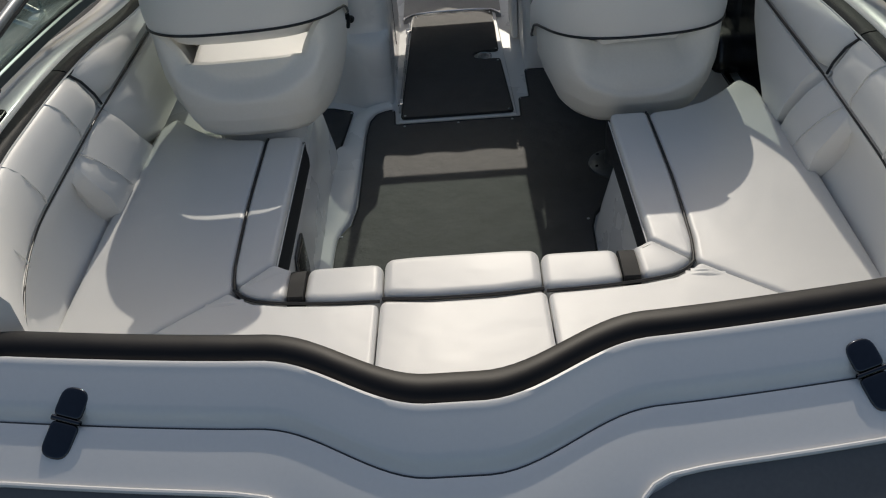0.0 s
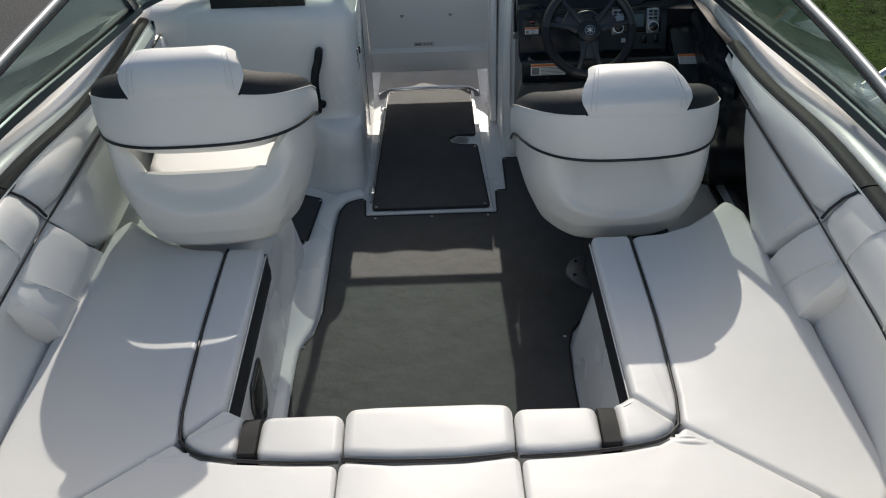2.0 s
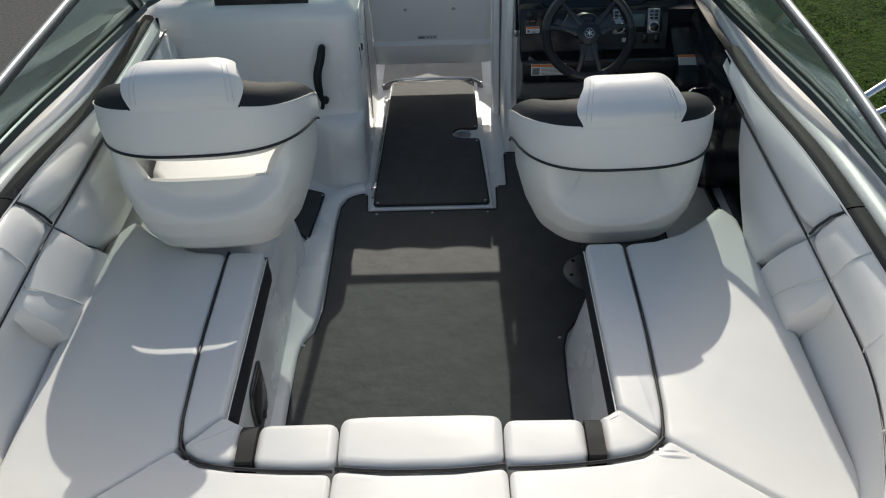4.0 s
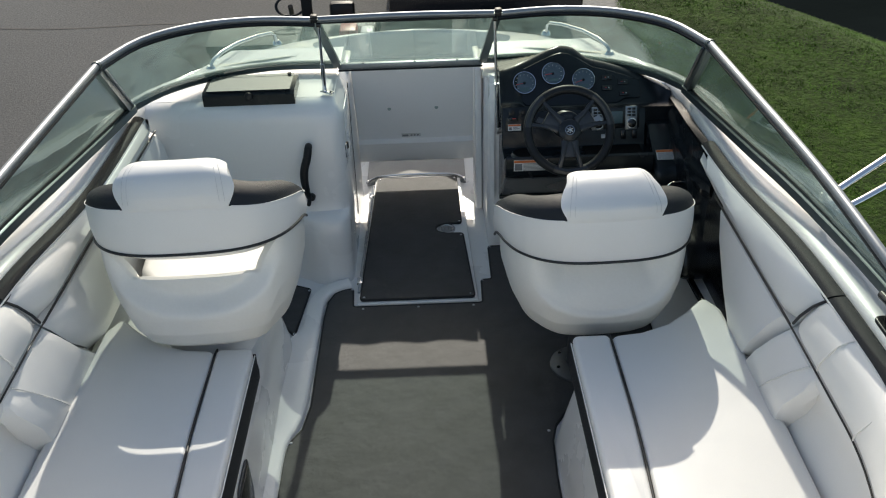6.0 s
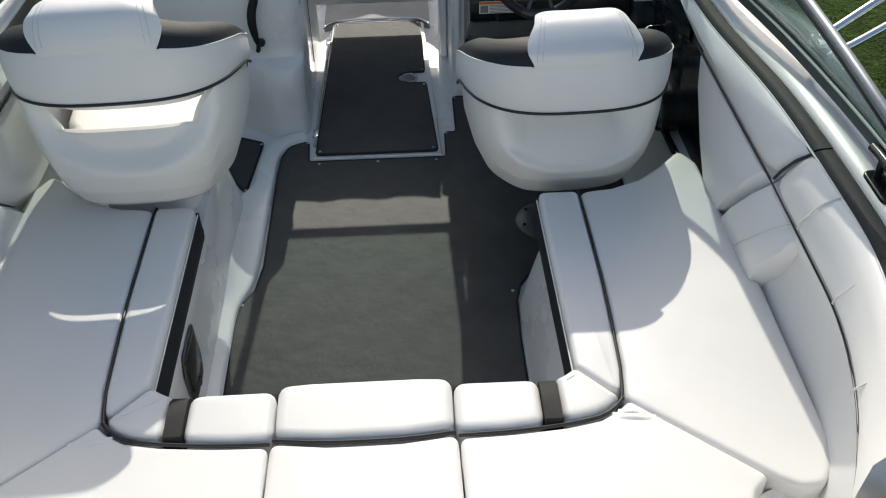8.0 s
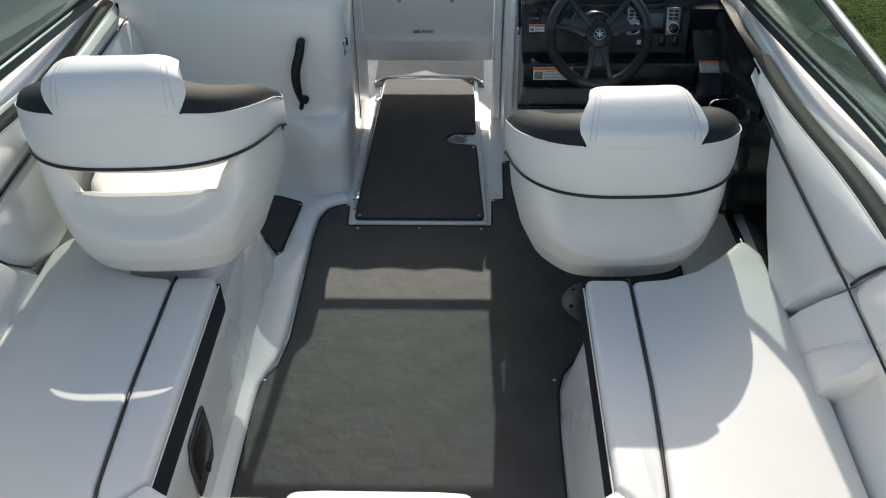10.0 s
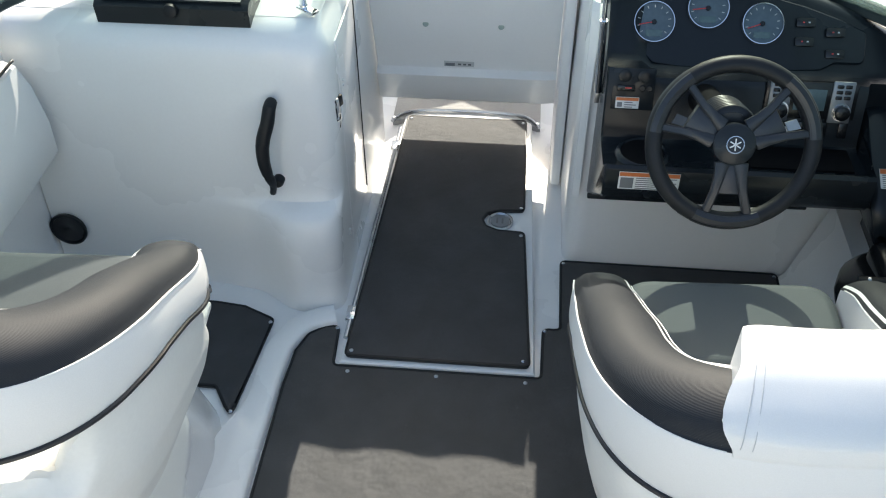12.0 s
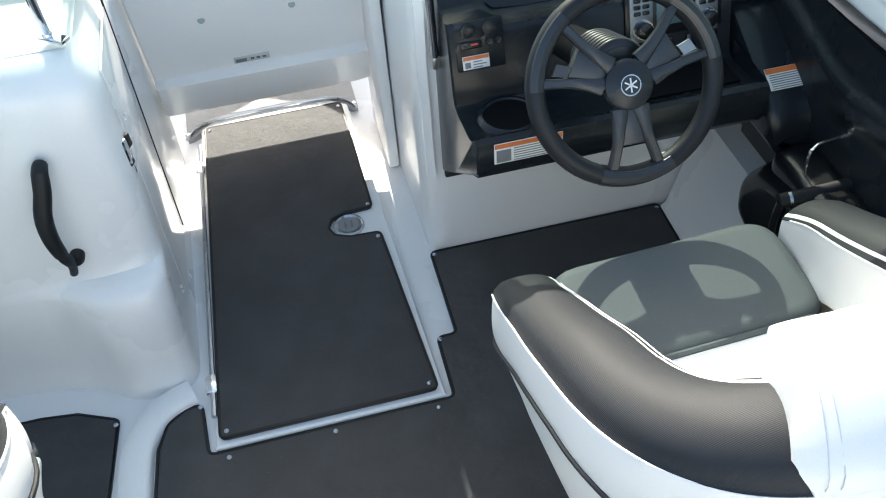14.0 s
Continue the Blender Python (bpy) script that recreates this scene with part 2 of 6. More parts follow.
def part(name, bm, mat, parent=None, label="", angle=38):
    """Links a bmesh as one mesh object, under a thing or a part if one is given."""
    bmesh.ops.recalc_face_normals(bm, faces=bm.faces[:])
    me = bpy.data.meshes.new(name)
    bm.to_mesh(me)
    bm.free()
    me.materials.append(mat)
    ob = new(name, me)
    if parent is not None:
        ob.parent = parent
    if label:
        ob["label"] = label
    return finish(ob, angle)


def empty(name, label, category, m=None, group="", kind=""):
    ob = new(name)
    if m is not None:
        ob.matrix_basis = m
    return tagged(ob, label, category, group, kind)


def rings(bm, loops, closed=True, cap=True, loop_along=False):
    """Skins a row of point loops. closed: each loop is closed; loop_along: the last loop joins the first."""
    vs = [[bm.verts.new(p) for p in lp] for lp in loops]
    n = len(vs[0])
    pairs = list(zip(vs, vs[1:])) + ([(vs[-1], vs[0])] if loop_along else [])
    for a, b in pairs:
        for i in range(n if closed else n - 1):
            j = (i + 1) % n
            bm.faces.new((a[i], a[j], b[j], b[i]))
    if cap and closed and not loop_along:
        bm.faces.new(vs[0][::-1]), bm.faces.new(vs[-1])
    return bm


def loft(loops, **kw):
    return rings(bmesh.new(), loops, **kw)


def tube(points, r, n=10, bm=None, closed=False):
    """A round bar along points; r may be one radius or one a point."""
    bm = bm or bmesh.new()
    pts = [Vector(p) for p in points]
    rad = r if isinstance(r, (list, tuple)) else [r] * len(pts)
    loops, up = [], Vector((0.03, 0.02, 1))
    for i, p in enumerate(pts):
        a = pts[(i - 1) % len(pts)] if closed or i else p
        b = pts[(i + 1) % len(pts)] if closed or i < len(pts) - 1 else p
        d = (b - a).normalized()
        if abs(d.dot(up.normalized())) > 0.97:
            side = d.cross(Vector((1, 0.1, 0))).normalized()
        else:
            side = d.cross(up).normalized()
        top = side.cross(d)
        if loops and side.dot(prev) < 0:
            side, top = -side, -top
        prev = side
        loops.append([p + rad[i] * (math.cos(t) * side + math.sin(t) * top) for t in (2 * math.pi * k / n for k in range(n))])
    return rings(bm, loops, loop_along=closed)


def arc(points, step=0.02):
    """A smooth curve through points (Catmull-Rom), about a step apart."""
    p = [Vector(v) for v in points]
    out = []
    for i in range(len(p) - 1):
        a, b, c, d = p[max(i - 1, 0)], p[i], p[i + 1], p[min(i + 2, len(p) - 1)]
        k = max(2, int((c - b).length / step))
        for j in range(k):
            t = j / k
            out.append(0.5 * (2 * b + (c - a) * t + (2 * a - 5 * b + 4 * c - d) * t * t + (3 * b - a - 3 * c + d) * t ** 3))
    return out + [p[-1]]


def rounder(rows, k=3):
    """A row of (offset, height) pairs drawn as a smooth curve, k points a stretch."""
    p, out = [Vector(r) for r in rows], []
    for i in range(len(p) - 1):
        a, b, c, d = p[max(i - 1, 0)], p[i], p[i + 1], p[min(i + 2, len(p) - 1)]
        for t in (j / k for j in range(k)):
            out.append(0.5 * (2 * b + (c - a) * t + (2 * a - 5 * b + 4 * c - d) * t * t + (3 * b - a - 3 * c + d) * t ** 3))
    return [(v.x, v.y) for v in out + [p[-1]]]


def area2(poly):
    return sum(a[0] * b[1] - b[0] * a[1] for a, b in zip(poly, poly[1:] + poly[:1]))


def fillet(poly, r, seg=5):
    """Rounds the corners of a flat outline; r: one radius or one a corner."""
    poly = [Vector(p).to_2d() for p in poly]
    if area2(poly) < 0:
        poly = poly[::-1]
        r = r[::-1] if isinstance(r, (list, tuple)) else r
    out, n = [], len(poly)
    for i, p in enumerate(poly):
        a, b = poly[i - 1], poly[(i + 1) % n]
        rr = r[i] if isinstance(r, (list, tuple)) else r
        da, db = (a - p), (b - p)
        turn = math.pi - da.angle(db, math.pi)
        k = min(max(rr * math.tan(turn / 2) * 1.25, 0.25 * rr), 0.45 * da.length, 0.45 * db.length)
        s, e = p + da.normalized() * k, p + db.normalized() * k
        if rr < 1e-4:
            out.append(p)
            continue
        for j in range(seg + 1):
            t = j / seg
            out.append((1 - t) ** 2 * s + 2 * t * (1 - t) * p + t * t * e)
    return out


def inset(poly, d):
    """A flat outline (anticlockwise) drawn in by d."""
    out, n = [], len(poly)
    for i, p in enumerate(poly):
        e1, e2 = (p - poly[i - 1]), (poly[(i + 1) % n] - p)
        if e1.length < 1e-7 or e2.length < 1e-7:
            out.append(p.copy())
            continue
        n1, n2 = Vector((-e1.y, e1.x)).normalized(), Vector((-e2.y, e2.x)).normalized()
        m = n1 + n2
        m = m / max(m.length_squared / 2, 0.5) if m.length > 1e-6 else n1
        out.append(p + m * d)
    # edges that the inset turned round shrink to a point
    for _ in range(8):
        done = True
        for i in range(n):
            j = (i + 1) % n
            if (out[j] - out[i]).dot(poly[j] - poly[i]) < -1e-12:
                mid = (out[i] + out[j]) / 2
                out[i], out[j] = mid, mid.copy()
                done = False
        if done:
            break
    return out


def tidy(bm):
    """Welds points that fell together and drops faces with no area."""
    bmesh.ops.remove_doubles(bm, verts=bm.verts[:], dist=2e-5)
    bmesh.ops.dissolve_degenerate(bm, edges=bm.edges[:], dist=2e-5)
    return bm


def pad(poly, z0, z1, r=0.02, dome=0.006, corner=0.03, seg=4, place=None, dense=0.0):
    """A cushion or slab on a flat outline with a rounded upper edge."""
    base = fillet(poly, [max(c, r + 0.005) for c in corner] if isinstance(corner, (list, tuple)) else max(corner, r + 0.005))
    loops = [[(*p, z0) for p in inset(base, min(r, 0.004))], [(*p, z0 + 0.003) for p in base], [(*p, z1 - r) for p in base]]
    for k in range(1, seg + 1):
        a = math.pi / 2 * k / seg
        loops.append([(*p, z1 - r + r * math.sin(a)) for p in inset(base, r * (1 - math.cos(a)))])
    loops.append([(*p, z1 + 0.0003) for p in inset(base, r + 0.003)])
    if place is not None:
        loops = [[place @ Vector(p) for p in lp] for lp in loops]
    return tidy(loft(loops))


def slab(poly, z0, z1, bevel=0.002, place=None):
    base = fillet(poly, 0.0)
    loops = [[(*p, z0) for p in base], [(*p, z1 - bevel) for p in base], [(*p, z1) for p in inset(base, bevel)]]
    if place is not None:
        loops = [[place @ Vector(p) for p in lp] for lp in loops]
    return loft(loops)


def box(x0, x1, y0, y1, z0, z1, bevel=0.004, seg=2, place=None):
    bm = bmesh.new()
    bmesh.ops.create_cube(bm, size=1.0)
    for v in bm.verts:
        v.co = Vector(((x0 + x1) / 2 + v.co.x * (x1 - x0), (y0 + y1) / 2 + v.co.y * (y1 - y0), (z0 + z1) / 2 + v.co.z * (z1 - z0)))
    if bevel:
        bmesh.ops.bevel(bm, geom=bm.edges[:], offset=bevel, segments=seg, profile=0.5, affect="EDGES")
    if place is not None:
        bmesh.ops.transform(bm, matrix=place, verts=bm.verts)
    return bm


def lathe(profile, n=24, place=None):
    """Turns a profile of (radius, height) round the local z axis."""
    loops = [[Vector((max(r, 1e-4) * math.cos(a), max(r, 1e-4) * math.sin(a), z)) for a in (2 * math.pi * k / n for k in range(n))] for r, z in profile]
    if place is not None:
        loops = [[place @ p for p in lp] for lp in loops]
    ring = profile[0][0] > 1e-3 and profile[-1][0] > 1e-3
    return loft(loops, cap=not ring, loop_along=ring)


def axes(origin, z, x_hint=(1, 0, 0)):
    """A pose whose z axis points along z and whose x axis lies near x_hint."""
    z = Vector(z).normalized()
    x = Vector(x_hint)
    x = (x - x.dot(z) * z).normalized()
    y = z.cross(x)
    return Matrix(((x.x, y.x, z.x, origin[0]), (x.y, y.y, z.y, origin[1]), (x.z, y.z, z.z, origin[2]), (0, 0, 0, 1)))


def smooth(a, b, t):
    t = max(0.0, min(1.0, (t - a) / (b - a)))
    return t * t * (3 - 2 * t)


def lerp(a, b, t):
    return a + (b - a) * t


def table(rows, t):
    """Reads a value at t from rows of (t, value), with straight lines between."""
    if t <= rows[0][0]:
        return rows[0][1]
    for (a, va), (b, vb) in zip(rows, rows[1:]):
        if t <= b:
            return lerp(va, vb, (t - a) / (b - a))
    return rows[-1][1]


def turn_over(bm):
    """The other side of the boat: a copy mirrored across the centre line."""
    for v in bm.verts:
        v.co.x = -v.co.x
    bmesh.ops.reverse_faces(bm, faces=bm.faces[:])
    return bm


def sided(bm, s):
    return bm if s > 0 else turn_over(bm)

# ---------------------------------------------------------------- ground, grass, water
GROUND_Z = -1.05


def sheet(name, poly, z, mat, label, kind="structure", cell=None):
    bm = bmesh.new()
    bm.faces.new([bm.verts.new((x, y, z)) for x, y in poly])
    ob = part(name, bm, mat)
    return tagged(ob, label, name.split("_")[0], kind=kind)


sheet("ground", [(-400, -400), (2.45, -400), (2.45, 400), (-400, 400)], GROUND_Z, ASPHALT, "weathered grey asphalt yard reaching to the horizon")
sheet("pavement", [(1.2, 4.6), (2.3, 4.4), (2.35, 40), (0.2, 40), (0.6, 9)], GROUND_Z + 0.005, CONCRETE, "pale worn concrete strip beside the grass")


def grass_edge(y):
    return 2.28 + 0.05 * math.sin(y * 1.7) + 0.04 * math.sin(y * 4.3 + 1)


def bank(x, y):
    """Height of the lawn over the yard: a low crown that falls to the pond."""
    d = x - grass_edge(y)
    w = (x - pond_edge(y))
    return GROUND_Z + 0.02 + 0.05 * smooth(0, 0.8, d) - 0.55 * smooth(-1.6, 0.6, w)


def pond_edge(y):
    return max(2.6, 8.05 - 0.43 * y + 0.10 * math.sin(y * 1.1))


bm = bmesh.new()
cols, rws = 34, 120
gv = []
for j in range(rws + 1):
    y = -40 + 80 * j / rws
    e, w = grass_edge(y), pond_edge(y) + 0.8
    gv.append([bm.verts.new((lerp(e, max(w, e + 0.5), i / cols), y, bank(lerp(e, max(w, e + 0.5), i / cols), y) + 0.015 * noise.noise((i * 0.7, j * 0.5, 0)))) for i in range(cols + 1)])
for a, b in zip(gv, gv[1:]):
    for i in range(cols):
        bm.faces.new((a[i], a[i + 1], b[i + 1], b[i]))
tagged(part("lawn", bm, SOIL), "mown green lawn sloping to the pond", "grass", kind="structure")
sheet("water", [(2.44, -400), (400, -400), (400, 400), (2.44, 400)], GROUND_Z - 0.40, WATER, "dark still pond water beyond the lawn")

# blades of grass on the stretch that is seen, standing in loose tufts
rng = np.random.default_rng(3)
verts, faces = [], []
N_BLADE = 150000
bx, by = rng.uniform(0, 1, N_BLADE), rng.uniform(-2.5, 9.5, N_BLADE)
ba, bh, bl = rng.uniform(0, 6.28, N_BLADE), rng.uniform(0.007, 0.024, N_BLADE), rng.uniform(0.012, 0.045, N_BLADE)
for k in range(N_BLADE):
    y = by[k]
    x = lerp(grass_edge(y) - 0.06, pond_edge(y) + 0.1, bx[k])
    tuft = noise.noise((x * 9, y * 9, 0)) + 0.6 * noise.noise((x * 2.2, y * 2.2, 3))
    if tuft < -0.55:
        continue
    z, up = bank(x, y), 0.6 + 1.1 * max(0.0, tuft)
    c, s = math.cos(ba[k]), math.sin(ba[k])
    wd = 0.0042
    n = len(verts)
    verts += [(x - wd * c, y - wd * s, z), (x + wd * c, y + wd * s, z), (x + bl[k] * s, y - bl[k] * c, z + bh[k] * up)]
    faces.append((n, n + 1, n + 2))
me = bpy.data.meshes.new("grass_tufts")
me.from_pydata(verts, [], faces)
me.materials.append(GRASS)
tagged(new("grass_tufts", me), "short green grass blades on the lawn", "grass", kind="stuff")

# a tar seam in the yard
bm = loft([[(x, y + w, GROUND_Z + 0.004) for w in (-0.018, 0.018)] for x, y in ((-9 + i * 0.4, 7.55 + 0.06 * math.sin(i * 0.9) - 0.02 * i) for i in range(22))], closed=False)
tagged(part("tar_seam", bm, TAR), "thin dark tar seam across the asphalt", "seam", kind="structure")


# ---------------------------------------------------------------- hull and deck
SHEER = [(-2.4, 0.855), (-1.25, 0.852), (-0.95, 0.836), (-0.7, 0.797), (-0.43, 0.758), (-0.15, 0.745), (0.3, 0.75), (0.8, 0.735), (1.3, 0.650), (1.75, 0.535), (2.1, 0.445)]
HALF = [(-2.4, 1.078), (0.3, 1.076), (0.6, 1.01), (0.8, 0.91), (1.07, 0.81), (1.32, 0.66), (1.6, 0.47), (1.8, 0.29), (2.0, 0.08), (2.1, 0.02)]


def sheer(y):
    if y >= 0.3 or y < -1.7:
        return table(SHEER, y)
    w = min(0.28, 0.3 - y)
    steps = [k / 16 - 1 for k in range(33)]
    return sum(table(SHEER, y + w * d) * (1 + math.cos(math.pi * d)) for d in steps) / sum(1 + math.cos(math.pi * d) for d in steps)


def half(y):
    return table(HALF, y)


hull = empty("hull", "white fibreglass runabout hull with silver-grey gunwales", "boat hull", kind="structure")
ys = [-2.45 + 0.045 * i for i in range(62)] + [0.42 + 0.08 * i for i in range(21)] + [2.1]
for s in (1, -1):
    loops = []
    for y in ys:
        x, z = half(y), sheer(y)
        k = 1.0 - 0.8 * smooth(0.35, 1.0, y)
        loops.append([(x, y, z - 0.03), (x + 0.004, y, z - 0.004), (x + 0.016 * k, y, z + 0.008), (x + 0.06 * k, y, z + 0.014), (x + 0.11 * k, y, z + 0.004),
                      (x + 0.15 * k, y, z - 0.03), (x + 0.175 * k, y, z - 0.09), (x + 0.18 * k, y, z - 0.30), (x + 0.10 * k, y, -0.35), (x * 0.5, y, -0.62), (x * 0.5, y, -0.60), (x * 0.97, y, -0.3), (x, y, -0.05)])
    part("gunwale", sided(loft(loops), s), DECK_GREY, hull)
    part("rub_rail", sided(tube([(half(y) + 0.182, y, sheer(y) - 0.13) for y in ys[:-6]], 0.018, 8), s), RUBBER, hull)

# bow deck round the open bow well
outer = arc([(0.935, 0.75, 0), (0.81, 1.07, 0), (0.66, 1.32, 0), (0.47, 1.6, 0), (0.29, 1.8, 0), (0.0, 2.03, 0)], 0.05)
inner = arc([(0.34, 0.98, 0), (0.43, 1.10, 0), (0.48, 1.28, 0), (0.43, 1.51, 0), (0.335, 1.68, 0), (0.262, 1.775, 0), (0.14, 1.885, 0), (0.0, 1.95, 0)], 0.045)


def spread(pts, n):
    out = []
    for i in range(n):
        f = i / (n - 1) * (len(pts) - 1)
        a = min(int(f), len(pts) - 2)
        out.append(pts[a].lerp(pts[a + 1], f - a))
    return out


deck_loops = []
for o, i in zip(spread(outer, 26), spread(inner, 26)):
    row = []
    for k in range(6):
        p = o.lerp(i, k / 5)
        row.append((p.x, p.y, table(SHEER, p.y) + 0.025 * math.sin(math.pi * min(1, k / 5 * 0.75)) + 0.014))
    row += [(i.x * 0.99, i.y - 0.008, row[-1][2] - 0.02), (i.x * 0.985, i.y - 0.015, 0.02), (o.x, o.y, 0.0)]
    deck_loops.append(row)
bow_deck = tagged(new("bow_deck"), "white fibreglass bow deck round an open bow well", "deck", kind="structure")
for s in (1, -1):
    part("deck_half", sided(loft(deck_loops, cap=False), s), GELCOAT, bow_deck)


def bow_rail(s):
    rail = empty("bow_rail", "low polished stainless grab rail on the bow deck", "rail", group="bow rails")
    pts = [(0.868, 0.79, 0.752), (0.866, 0.797, 0.774), (0.858, 0.815, 0.786), (0.838, 0.90, 0.790), (0.79, 1.03, 0.785), (0.72, 1.17, 0.770), (0.672, 1.255, 0.754), (0.660, 1.28, 0.738), (0.655, 1.292, 0.69)]
    part("bar", sided(tube(pts, 0.009, 10), s), CHROME, rail)
    for x, y, z in ((0.868, 0.785, 0.750), (0.655, 1.297, 0.684)):
        part("foot", sided(lathe([(0.0, 0), (0.026, 0), (0.024, 0.008), (0.013, 0.02), (0.0, 0.02)], 14, pose(x, y, z)), s), CHROME, rail)


bow_rail(1), bow_rail(-1)

# ---------------------------------------------------------------- cockpit floor and liner
liner = empty("cockpit_liner", "white moulded fibreglass cockpit liner", "liner", kind="structure")
part("liner_floor", slab([(-1.08, -2.2), (1.08, -2.2), (1.07, 0.3), (0.90, 0.80), (0.64, 1.32), (0.27, 1.78), (-0.27, 1.78), (-0.64, 1.32), (-0.90, 0.80), (-1.07, 0.3)], -0.06, -0.012, 0.001), GELCOAT, liner)
part("liner_side", box(1.079, 1.10, -2.2, 0.3, -0.06, 0.70, 0.003), GELCOAT, liner)
part("liner_side", box(-1.10, -1.079, -2.2, 0.3, -0.06, 0.70, 0.003), GELCOAT, liner)


def stack(sections, seg=6):
    """A moulding from flat outlines at rising heights: rows of (z, outline), each outline with the same number of corners."""
    rows = []
    for (z0, a, r), (z1, b, _) in zip(sections, sections[1:]):
        n = 5 if z1 - z0 > 0.06 else 1
        rows += [(lerp(z0, z1, k / n), [(lerp(p[0], q[0], k / n), lerp(p[1], q[1], k / n)) for p, q in zip(a, b)], r) for k in range(n)]
    rows.append(sections[-1])
    return loft([[(*p, z) for p in fillet(poly, r, seg)] for z, poly, r in rows])


# port: seat box and lounge base in one moulding, with its rounded rib along the carpet
tagged(part("port_lounge_base", stack([
    (-0.02, [(-0.482, -1.62), (-0.482, -0.80), (-0.462, -0.30), (-0.53, -0.10), (-1.07, -0.08), (-1.07, -1.62)], [0, 0.15, 0.15, 0.12, 0.02, 0]),
    (0.10, [(-0.487, -1.62), (-0.486, -0.80), (-0.472, -0.30), (-0.55, -0.13), (-1.07, -0.10), (-1.07, -1.62)], [0, 0.15, 0.15, 0.12, 0.02, 0]),
    (0.30, [(-0.492, -1.62), (-0.491, -0.80), (-0.492, -0.36), (-0.60, -0.18), (-1.07, -0.14), (-1.07, -1.62)], [0, 0.15, 0.15, 0.12, 0.02, 0]),
    (0.325, [(-0.50, -1.62), (-0.500, -0.80), (-0.505, -0.37), (-0.62, -0.20), (-1.06, -0.16), (-1.06, -1.62)], [0, 0.15, 0.15, 0.12, 0.02, 0]),
]), GELCOAT), "white moulded seat box and lounge base along the port side", "seat base", kind="structure")
tagged(part("starboard_lounge_base", stack([
    (-0.02, [(0.450, -1.62), (0.450, -0.80), (0.52, -0.66), (1.07, -0.64), (1.07, -1.62)], [0, 0.12, 0.08, 0.02, 0]),
    (0.10, [(0.465, -1.62), (0.465, -0.82), (0.54, -0.69), (1.07, -0.67), (1.07, -1.62)], [0, 0.12, 0.08, 0.02, 0]),
    (0.315, [(0.500, -1.62), (0.500, -0.86), (0.58, -0.76), (1.07, -0.74), (1.07, -1.62)], [0, 0.12, 0.08, 0.02, 0]),
    (0.325, [(0.505, -1.62), (0.505, -0.87), (0.59, -0.77), (1.06, -0.75), (1.06, -1.62)], [0, 0.12, 0.08, 0.02, 0]),
]), GELCOAT), "white moulded lounge base along the starboard side", "seat base", kind="structure")
tagged(part("aft_bench_base", box(-1.07, 1.07, -1.98, -1.60, -0.02, 0.325, 0.01), GELCOAT), "white moulded base under the aft bench", "seat base", kind="structure")

rib_path = arc([(-0.29, 0.19, 0), (-0.36, 0.16, 0), (-0.405, 0.09, 0), (-0.42, 0.0, 0), (-0.425, -0.3, 0), (-0.43, -0.58, 0), (-0.45, -0.70, 0), (-0.475, -0.78, 0), (-0.48, -0.95, 0), (-0.478, -1.5, 0)], 0.03)
loops = []
for i, p in enumerate(rib_path):
    d = (rib_path[min(i + 1, len(rib_path) - 1)] - rib_path[max(i - 1, 0)]).normalized()
    n = Vector((-d.y, d.x, 0))
    w = smooth(-0.10, -0.30, p.y) if p.y < -0.05 else 0.0
    loops.append([p + n * o + Vector((0, 0, z)) for o, z in ((0.036, -0.02), (0.035, 0.008), (0.031, 0.014), (0.022, 0.018), (0.004, lerp(0.019, 0.024, w)), (lerp(-0.018, -0.03, w), lerp(0.016, 0.044, w)), (lerp(-0.030, -0.055, w), lerp(0.010, 0.07, w)), (lerp(-0.036, -0.07, w), -0.02))])
tagged(part("liner_rib", loft(loops), GELCOAT), "raised white moulded rib between the carpets", "trim", kind="structure")

# helm side: sloped liner panel beside the driver's seat
tagged(part("starboard_side_panel", loft([[(0.90, y, -0.02), (0.93, y, 0.02), (0.995, y, 0.27), (1.075, y, 0.30), (1.075, y, -0.02)] for y in (0.44, 0.1, -0.3, -0.66)]), GELCOAT), "white sloping liner panel below the helm side", "panel", kind="structure")


def carpet(name, poly, z0, z1, mat, label, corner=0.012):
    base = fillet(poly, corner, 3)
    loops = [[(*p, z0) for p in base], [(*p, z1 - 0.006) for p in base], [(*p, z1 - 0.001) for p in inset(base, 0.004)], [(*p, z1) for p in inset(base, 0.012)]]
    c = empty(name, label, "carpet")
    part("carpet_sheet", loft(loops), mat, c)
    trim = [Vector((*p, z1 - 0.003)) for p in inset(base, 0.002)]
    part("bound_edge", tube(trim, 0.0045, 6, closed=True), RUBBER, c)
    return c


def snap(parent, x, y, z):
    part("snap", lathe([(0.0, 0.0), (0.0055, 0.0), (0.0055, 0.002), (0.0038, 0.0036), (0.0, 0.0042)], 12, pose(x, y, z)), STEEL, parent)


main = carpet("cockpit_carpet", [(-0.265, 0.02), (-0.272, 0.155), (-0.31, 0.15), (-0.35, 0.12), (-0.372, 0.06), (-0.38, -0.05), (-0.382, -0.58), (-0.40, -0.70), (-0.437, -0.765), (-0.448, -0.85), (-0.44, -1.62),
                                 (0.44, -1.62), (0.44, -0.96), (0.447, -0.80), (0.465, -0.73), (0.51, -0.66), (0.90, -0.64), (0.915, 0.455), (0.312, 0.458), (0.310, 0.19), (0.265, 0.19), (0.262, 0.02)],
              -0.012, 0.0, CARPET, "charcoal grey snap-in cockpit carpet on the sole")
